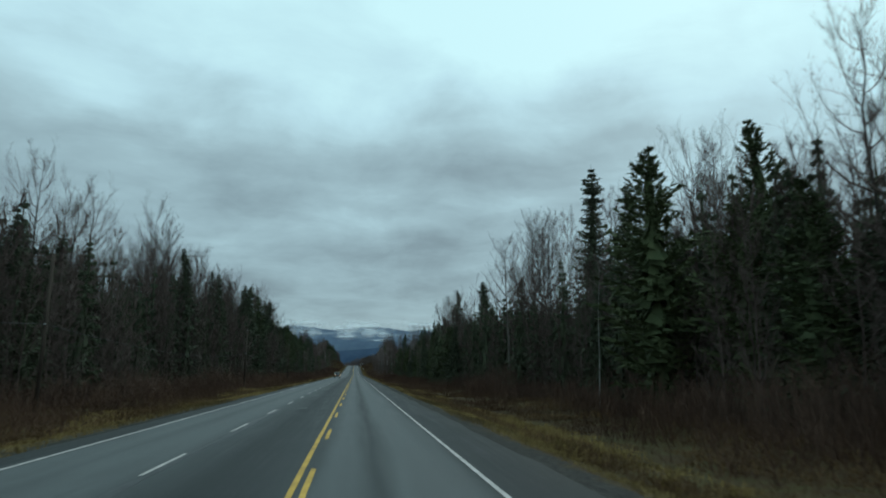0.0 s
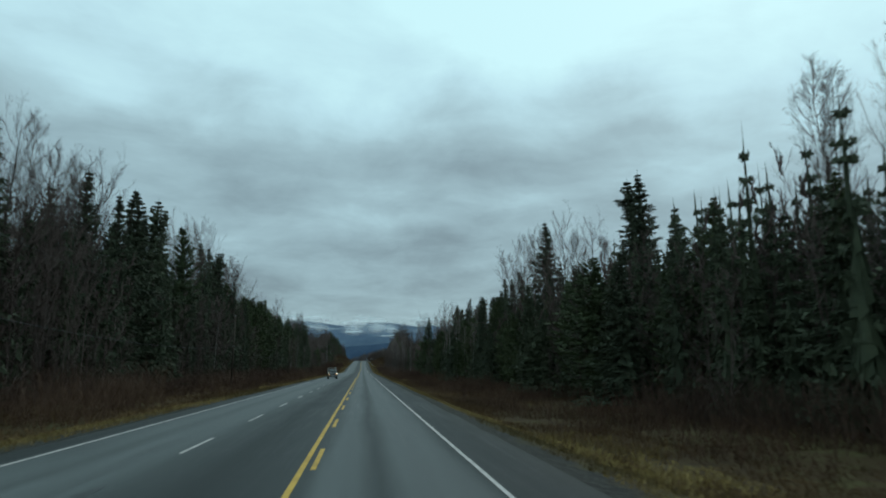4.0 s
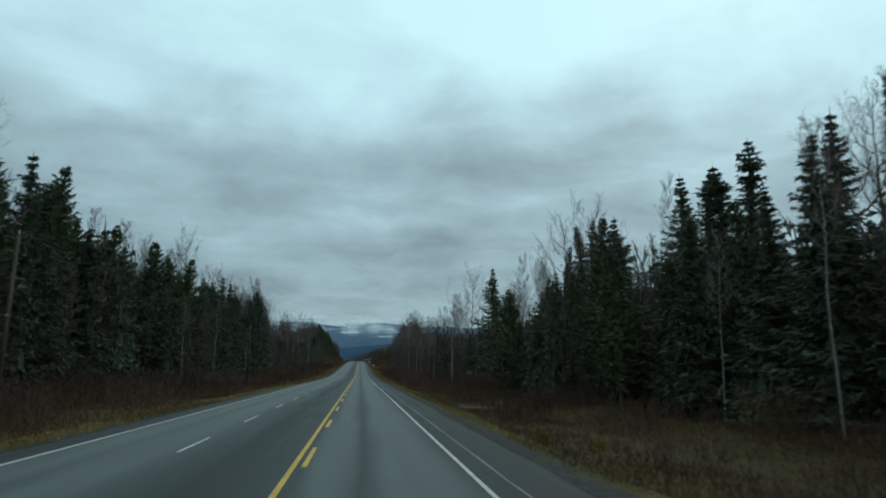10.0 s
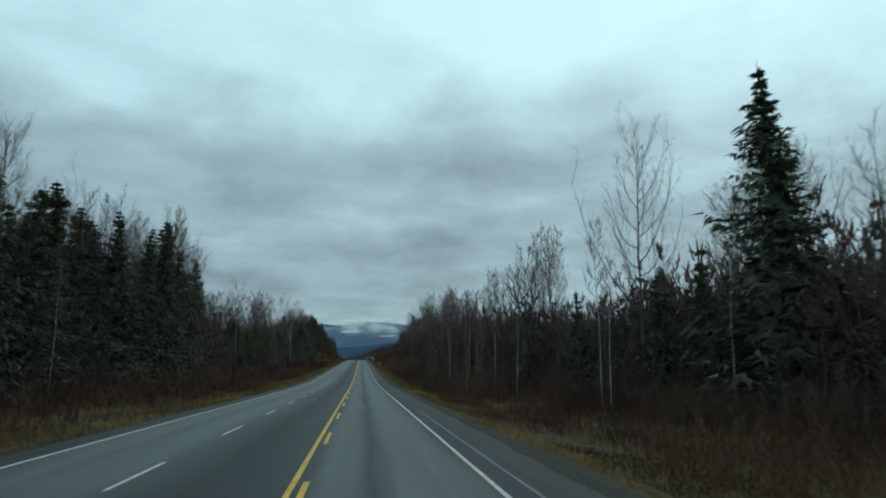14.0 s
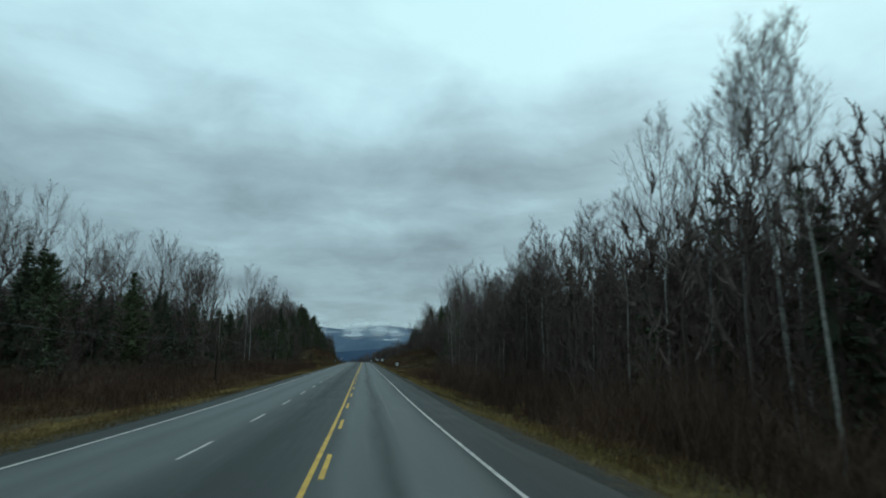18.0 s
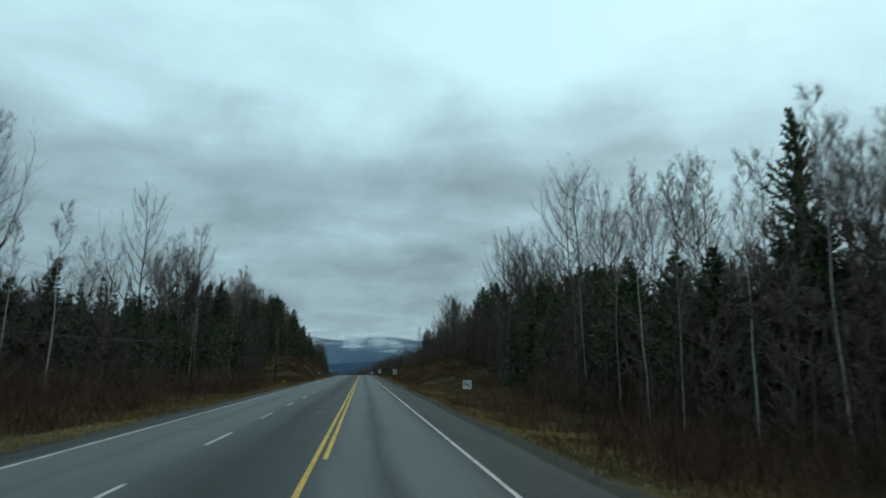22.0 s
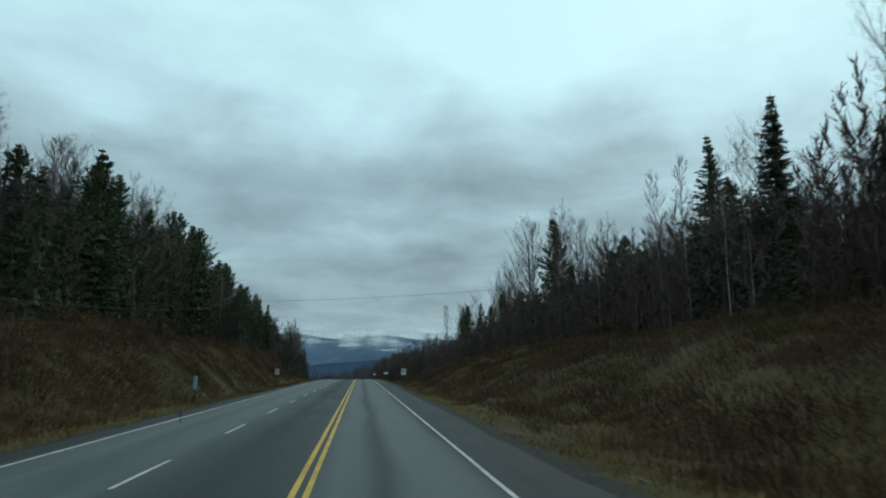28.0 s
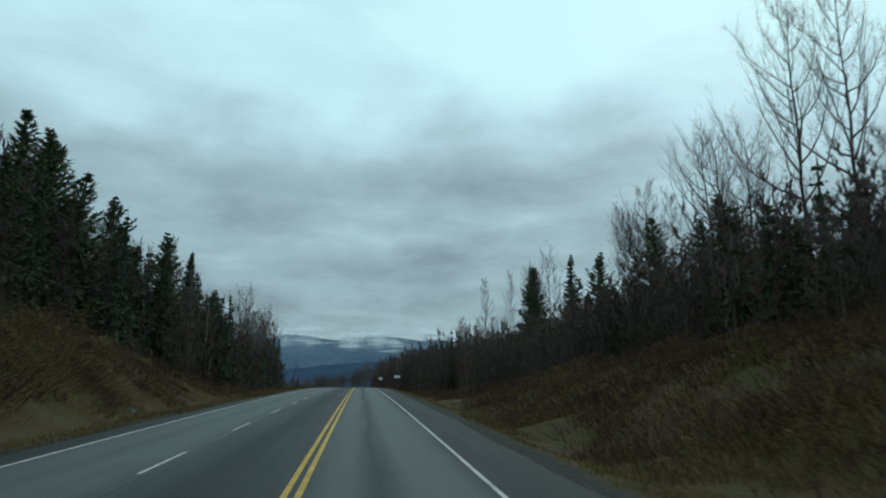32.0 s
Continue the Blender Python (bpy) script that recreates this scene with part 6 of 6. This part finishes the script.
# fallen pale sticks at the edge of the shoulder
for s, x in ((215.2, 5.7), (216.6, 5.5), (217.7, 5.6), (213.4, 5.9), (728.0, 6.2), (640.0, 6.0)):
    sp = Soup()
    pts = [Vector((i * 0.16 - 0.4, 0.08 * math.sin(i * 2.1 + s), 0.03 + 0.02 * (i % 2))) for i in range(6)]
    sp.tube(pts, [0.022, 0.025, 0.022, 0.02, 0.016, 0.01], 6)
    ob = new("fallen_stick", sp.mesh("fallen_stick", BIRCH_BARK))
    ob.matrix_basis = pose(x, s, ground_z(x, s) + 0.02, 0, 0, rng.uniform(60, 120))
    tagged(ob, "pale broken stick lying at the shoulder's edge", "stick")

# ---- distance ----
def ridge(name, s, x0, x1, heights, depth, mat, label, seed, rough):
    """A far hill: a long body of land with a crest line."""
    n = 90
    v, f = [], []
    for i in range(n + 1):
        u = i / n
        x = x0 + (x1 - x0) * u
        h = lerp_table(heights, x)
        h += rough * (noise.noise((x * 0.004, seed, 0)) + 0.5 * noise.noise((x * 0.012, seed, 4)) + 0.25 * noise.noise((x * 0.04, seed, 7)))
        v += [(x, s - depth, -120), (x, s - depth * 0.45, h * 0.55 + 10 * noise.noise((x * 0.01, seed, 2))), (x, s, h), (x, s + depth * 0.3, -120)]
    for i in range(n):
        k = 4 * i
        f += [(k, k + 4, k + 5, k + 1), (k + 1, k + 5, k + 6, k + 2), (k + 2, k + 6, k + 7, k + 3)]
    ob = mesh_from(name, v, f, mat, flat=False)
    tagged(ob, label, "mountain", kind="structure")


# the haze of distance is put into both base colours as blue
HILL = material("wooded_hill_haze_blue", [(0.032, 0.052, 0.088), (0.04, 0.064, 0.104), (0.05, 0.077, 0.12)], 1.0, 0.006, 0.05, 0.0, 0.0)
MOUNTAIN = material("far_mountain_haze_blue", [(0.075, 0.105, 0.155), (0.095, 0.13, 0.182), (0.12, 0.16, 0.21)], 1.0, 0.003, 0.02, 0.0, 0.0)
ridge("backdrop_mountain", 4700, -3500, 3500, ((-3500, 250), (-900, 300), (-450, 318), (-150, 300), (120, 318), (500, 300), (900, 285), (3500, 240)), 600, MOUNTAIN, "mountain under the cloud, coloured blue-grey for haze", 3.0, 26)
ridge("backdrop_hill", 3900, -3000, 3000, ((-3000, 120), (-700, 70), (-420, 95), (-100, 118), (150, 148), (700, 175), (3000, 170)), 500, HILL, "wooded hill on the horizon, coloured dark blue for haze", 8.0, 9)
for s in np.arange(1140, 1290, 30.0):
    for x in np.arange(-95, 14, 9.0):
        lay("bare_stand", BARE_STANDS[rng.randrange(4)], x + rng.uniform(-3, 3), s + rng.uniform(-8, 8), lerp_table(((-95, 0.25), (-40, 0.45), (0, 0.9), (14, 1.1)), x) * rng.uniform(0.85, 1.1), 1.3, "close stand of slender leafless trees in the wood")

# ---- low cloud hanging on the far mountain ----
def cloud_material():
    m = bpy.data.materials.new("low_cloud")
    m.use_nodes = True
    N, L = m.node_tree.nodes, m.node_tree.links
    for n in list(N):
        if n.type != "OUTPUT_MATERIAL":
            N.remove(n)
    dif, clear, mix = N.new("ShaderNodeBsdfDiffuse"), N.new("ShaderNodeBsdfTransparent"), N.new("ShaderNodeMixShader")
    dif.inputs["Color"].default_value = (0.8, 0.82, 0.84, 1)
    tc, geo, n1 = N.new("ShaderNodeTexCoord"), N.new("ShaderNodeNewGeometry"), N.new("ShaderNodeTexNoise")
    n1.inputs["Scale"].default_value, n1.inputs["Detail"].default_value = 0.009, 4
    L.new(geo.outputs["Position"], n1.inputs["Vector"])
    # cloud thins out from its middle to its rim
    flat = N.new("ShaderNodeVectorMath")
    flat.operation = "MULTIPLY"
    flat.inputs[1].default_value = (1, 0, 1)
    L.new(tc.outputs["Object"], flat.inputs[0])
    rad = N.new("ShaderNodeVectorMath")
    rad.operation = "LENGTH"
    L.new(flat.outputs[0], rad.inputs[0])
    k = N.new("ShaderNodeMath")
    k.operation = "MULTIPLY_ADD"
    L.new(rad.outputs["Value"], k.inputs[0])
    k.inputs[1].default_value = -0.42
    L.new(n1.outputs["Fac"], k.inputs[2])
    ramp = N.new("ShaderNodeMapRange")
    ramp.interpolation_type = "SMOOTHSTEP"
    ramp.inputs["From Min"].default_value, ramp.inputs["From Max"].default_value = 0.12, 0.5
    ramp.inputs["To Max"].default_value = 0.44
    L.new(k.outputs[0], ramp.inputs["Value"])
    # added emission stands in for daylight coming through the vapour from behind
    glow, both = N.new("ShaderNodeEmission"), N.new("ShaderNodeAddShader")
    glow.inputs["Color"].default_value, glow.inputs["Strength"].default_value = (0.62, 0.85, 0.93, 1), 0.17
    L.new(dif.outputs[0], both.inputs[0])
    L.new(glow.outputs[0], both.inputs[1])
    L.new(ramp.outputs[0], mix.inputs[0])
    L.new(clear.outputs[0], mix.inputs[1])
    L.new(both.outputs[0], mix.inputs[2])
    L.new(mix.outputs[0], N["Material Output"].inputs["Surface"])
    return m


CLOUD = cloud_material()
for k, (x, z, w, h) in enumerate(((-430, 222, 130, 18), (-300, 240, 150, 22), (-170, 232, 150, 20), (-40, 214, 120, 16), (70, 238, 130, 22), (230, 225, 160, 20), (-330, 284, 330, 34), (110, 288, 340, 34), (470, 276, 280, 36), (-680, 268, 240, 40), (130, 196, 90, 10), (-90, 268, 150, 20), (240, 262, 120, 18))):
    # a bellied sheet of vapour
    bm = bmesh.new()
    bmesh.ops.create_grid(bm, x_segments=28, y_segments=16, size=1.0, matrix=Matrix.Rotation(radians(90), 4, "X"))
    for v in bm.verts:
        v.co.y = -0.8 * (1 - min(v.co.x ** 2 + v.co.z ** 2, 1)) + 0.3 * noise.noise(v.co * 2.2 + Vector((x, z, 0)))
    me = bpy.data.meshes.new("low_cloud")
    bm.to_mesh(me)
    bm.free()
    me.materials.append(CLOUD)
    ob = new("backdrop_cloud", me)
    ob.matrix_basis = Matrix.LocRotScale((x, 3990 + 14 * k, z), None, (w * 1.25, 30, h * 1.4))
    tagged(ob, "pale wisp of low cloud hanging on the mountain", "cloud", kind="structure")



# ---- the pickup in the oncoming outer lane ----
PAINT = material("dark_grey_metallic_paint", [(0.04, 0.03, 0.025), (0.055, 0.042, 0.035), (0.07, 0.054, 0.045)], 0.2, 6, 60, 0.0, 0.5, metal=0.4)
CHROME = material("dirty_chrome", [(0.3, 0.3, 0.31), (0.42, 0.42, 0.43), (0.5, 0.5, 0.51)], 0.25, 6, 60, 0.0, 0.5, metal=0.9)
BUMPER_METAL = material("grimy_bumper_metal", [(0.09, 0.08, 0.075), (0.15, 0.135, 0.125), (0.22, 0.2, 0.19)], 0.3, 6, 50, 0.0, 0.5, metal=0.8)
RUBBER = material("wet_tyre_rubber", [(0.012, 0.012, 0.013), (0.022, 0.022, 0.023)], 0.7, 8, 40, 0.2)
TRIM = plain("black_plastic_trim", (0.015, 0.015, 0.016), 0.6)
DARK_GLASS = plain("tinted_window_glass", (0.012, 0.017, 0.019), 0.06, 0.0, 0.42)
HEADLAMP = plain("lit_headlamp", (1.0, 0.93, 0.78), 0.2, glow=2.0)
AMBER = plain("lit_amber_lamp", (1.0, 0.42, 0.05), 0.2, glow=0.9)
RACK = material("white_painted_rack_steel", [(0.34, 0.34, 0.335), (0.46, 0.455, 0.45), (0.55, 0.545, 0.54)], 0.5, 5, 30, 0.1)
BLANK = plain("pale_plate", (0.45, 0.46, 0.47), 0.5)


def profile_bm(pts, half, top_half=None, z_split=None, bevel=0.04):
    """A side profile in (y, z), drawn out across the truck's width and narrowed above z_split."""
    bm = bmesh.new()
    f = bm.faces.new([bm.verts.new((-half, y, z)) for y, z in pts])
    out = bmesh.ops.extrude_face_region(bm, geom=[f])
    bmesh.ops.translate(bm, verts=[v for v in out["geom"] if isinstance(v, bmesh.types.BMVert)], vec=(2 * half, 0, 0))
    bmesh.ops.recalc_face_normals(bm, faces=bm.faces)
    if top_half:
        for v in bm.verts:
            if v.co.z > z_split:
                v.co.x *= top_half / half
    if bevel:
        bmesh.ops.bevel(bm, geom=list(bm.edges), offset=bevel, segments=2, affect="EDGES", profile=0.6, clamp_overlap=True)
    return bm


def quad_bm(pts, thick=0.012):
    bm = bmesh.new()
    f = bm.faces.new([bm.verts.new(p) for p in pts])
    n = (Vector(pts[1]) - Vector(pts[0])).cross(Vector(pts[2]) - Vector(pts[0])).normalized() * thick
    out = bmesh.ops.extrude_face_region(bm, geom=[f])
    bmesh.ops.translate(bm, verts=[v for v in out["geom"] if isinstance(v, bmesh.types.BMVert)], vec=n)
    bmesh.ops.recalc_face_normals(bm, faces=bm.faces)
    return bm


def wheel_arch(pts_y, r, z0):
    return [(pts_y + r * math.cos(radians(a)), z0 + r * math.sin(radians(a))) for a in range(180, -1, -20)]


def pickup_truck(x, s):
    """Nose towards -y, standing on z = 0, the front axle at y = 0."""
    t = tagged(new("pickup_truck"), "dark grey pickup truck with lit headlights and a ladder rack", "pickup truck")
    wb = 3.4
    lower = [(-0.92, 0.55), (-0.95, 1.02), (-0.86, 1.12)] + [(0.75, 1.2), (wb + 0.8, 1.22), (wb + 0.85, 0.6)] + [(p, q) for p, q in reversed(wheel_arch(wb, 0.47, 0.42))] + [(p, q) for p, q in reversed(wheel_arch(0.0, 0.47, 0.42))]
    part("body", profile_bm(lower, 0.98, bevel=0.03), PAINT, t)
    part("hood", profile_bm([(-0.9, 1.05), (-0.84, 1.17), (-0.3, 1.25), (0.78, 1.3), (0.85, 1.15)], 0.9, 0.86, 1.12, 0.04), PAINT, t)
    part("cab", profile_bm([(0.6, 1.18), (1.24, 1.76), (1.5, 1.83), (2.7, 1.83), (2.92, 1.74), (3.05, 1.18)], 0.9, 0.69, 1.5, 0.07), PAINT, t)
    part("windscreen", quad_bm([(-0.74, 0.70, 1.325), (0.74, 0.70, 1.325), (0.6, 1.15, 1.73), (-0.6, 1.15, 1.73)]), DARK_GLASS, t)
    for sx in (-1, 1):
        part("side_window", quad_bm([(sx * 0.906, 0.95, 1.27), (sx * 0.906, 1.85, 1.27), (sx * 0.755, 1.85, 1.7), (sx * 0.755, 1.4, 1.7)][::sx]), DARK_GLASS, t)
        part("side_window", quad_bm([(sx * 0.906, 1.95, 1.27), (sx * 0.906, 2.8, 1.27), (sx * 0.755, 2.7, 1.7), (sx * 0.755, 1.95, 1.7)][::sx]), DARK_GLASS, t)
        mir = part("mirror", box_bm(0.2, 0.12, 0.32, (sx * 1.12, 0.95, 1.36), 0.04), TRIM, t)
        part("mirror_arm", box_bm(0.14, 0.05, 0.05, (sx * 0.98, 0.98, 1.28), 0.01), TRIM, mir)
        lamp = part("headlight", box_bm(0.2, 0.1, 0.12, (sx * 0.83, -0.925, 1.07), 0.05), HEADLAMP, t, "lit warm white headlight")
        part("turn_signal", box_bm(0.1, 0.09, 0.17, (sx * 0.7, -0.935, 0.93), 0.03), AMBER, lamp, "amber turn signal")
        part("fog_lamp", tube_bm((sx * 0.7, -1.13, 0.55), (sx * 0.7, -1.0, 0.55), 0.06, 0.06, 12), CHROME, t)
        part("bed_rail", box_bm(0.1, 1.6, 0.12, (sx * 0.93, wb + 0.0, 1.27), 0.03), PAINT, t)
        part("door_handle", box_bm(0.03, 0.16, 0.04, (sx * 0.99, 1.75, 1.08), 0.01), TRIM, t)
        part("mud_flap", box_bm(0.26, 0.02, 0.34, (sx * 0.85, wb + 0.55, 0.4), 0.005), RUBBER, t)
    part("grille", box_bm(1.2, 0.08, 0.42, (0, -0.93, 0.97), 0.04), TRIM, t)
    for sx in (-1, 1):
        part("grille_surround", box_bm(0.05, 0.06, 0.4, (sx * 0.6, -0.975, 0.97), 0.018), CHROME, t, "chrome grille surround")
    for k in range(4):
        part("grille_bar", box_bm(1.18, 0.05, 0.048, (0, -0.98, 0.82 + 0.105 * k), 0.014), CHROME, t, "chrome grille bar")
    part("badge", box_bm(0.24, 0.02, 0.1, (0, -1.005, 0.98), 0.03), TRIM, t)
    part("bumper", box_bm(1.94, 0.2, 0.28, (0, -1.0, 0.69), 0.07, 3), BUMPER_METAL, t, "grimy metal bumper")
    part("bumper_pad", box_bm(1.6, 0.04, 0.07, (0, -1.09, 0.82), 0.02), TRIM, t)
    part("cowl", box_bm(1.5, 0.16, 0.05, (0, 0.66, 1.31), 0.02), TRIM, t)
    for sx in (-0.28, 0.34):
        part("wiper", tube_bm((sx, 0.69, 1.34), (sx + 0.42, 0.78, 1.42), 0.012, 0.008, 6), TRIM, t)
    part("bumper_strip", box_bm(1.5, 0.03, 0.05, (0, -1.1, 0.74), 0.012), CHROME, t, "dull chrome strip")
    part("valance", box_bm(1.8, 0.16, 0.2, (0, -0.98, 0.48), 0.04), TRIM, t)
    part("number_plate", box_bm(0.3, 0.015, 0.15, (0, -1.11, 0.58), 0.004), BLANK, t)
    part("tailgate", box_bm(1.76, 0.08, 0.6, (0, wb + 0.81, 0.95), 0.02), PAINT, t)
    part("canopy", profile_bm([(3.1, 1.25), (3.12, 1.9), (3.3, 2.02), (wb + 0.55, 1.98), (wb + 0.76, 1.3)], 0.86, 0.66, 1.5, 0.09), TRIM, t, "dark canopy over the load bed")
    part("chassis", box_bm(1.1, 4.6, 0.2, (0, wb / 2, 0.5), 0.03), TRIM, t)
    for y in (1.45, 3.02, wb + 0.7):
        part("rack_crossbar", box_bm(1.66, 0.05, 0.045, (0, y, 2.14), 0.012), RACK, t)
        for sx in (-1, 1):
            if y > 2:
                part("rack_post", tube_bm((sx * 0.9, y, 1.28), (sx * 0.74, y, 2.12), 0.026, 0.026, 8), RACK, t)
    for sx in (-1, 1):
        part("rack_rail", box_bm(0.035, 2.9, 0.035, (sx * 0.76, 2.78, 2.18), 0.008), RACK, t)
        part("rack_strut", tube_bm((sx * 0.76, 1.5, 2.12), (sx * 0.9, 3.0, 1.32), 0.022, 0.022, 8), RACK, t)
    for y in (0, wb):
        for sx in (-1, 1):
            w = part("wheel", tube_bm((sx * 0.70, y, 0.4), (sx * 0.97, y, 0.4), 0.26, 0.26, 20, 0.015), STEEL, t)
            bm = bmesh.new()
            n = 28
            prof = ((0.70, 0.27), (0.70, 0.37), (0.74, 0.4), (0.93, 0.4), (0.97, 0.37), (0.97, 0.27))
            rings = [[bm.verts.new((sx * px, y + r * math.cos(2 * math.pi * i / n), 0.4 + r * math.sin(2 * math.pi * i / n))) for i in range(n)] for px, r in prof]
            for a, b in zip(rings, rings[1:] + rings[:1]):
                for i in range(n):
                    bm.faces.new((a[i], a[(i + 1) % n], b[(i + 1) % n], b[i]))
            bmesh.ops.recalc_face_normals(bm, faces=bm.faces)
            part("tyre", bm, RUBBER, w)
            for k in range(5):
                a = 2 * math.pi * k / 5
                part("spoke", box_bm(0.02, 0.07, 0.2, (0, 0, 0.13), 0.01), CHROME, w).matrix_basis = Matrix.Translation((sx * 0.978, y, 0.4)) @ Matrix.Rotation(a, 4, "X")
    t.matrix_basis = pose(x, s, road_z(s), 0, 0, 4.5)


pickup_truck(-5.8, 222.6)
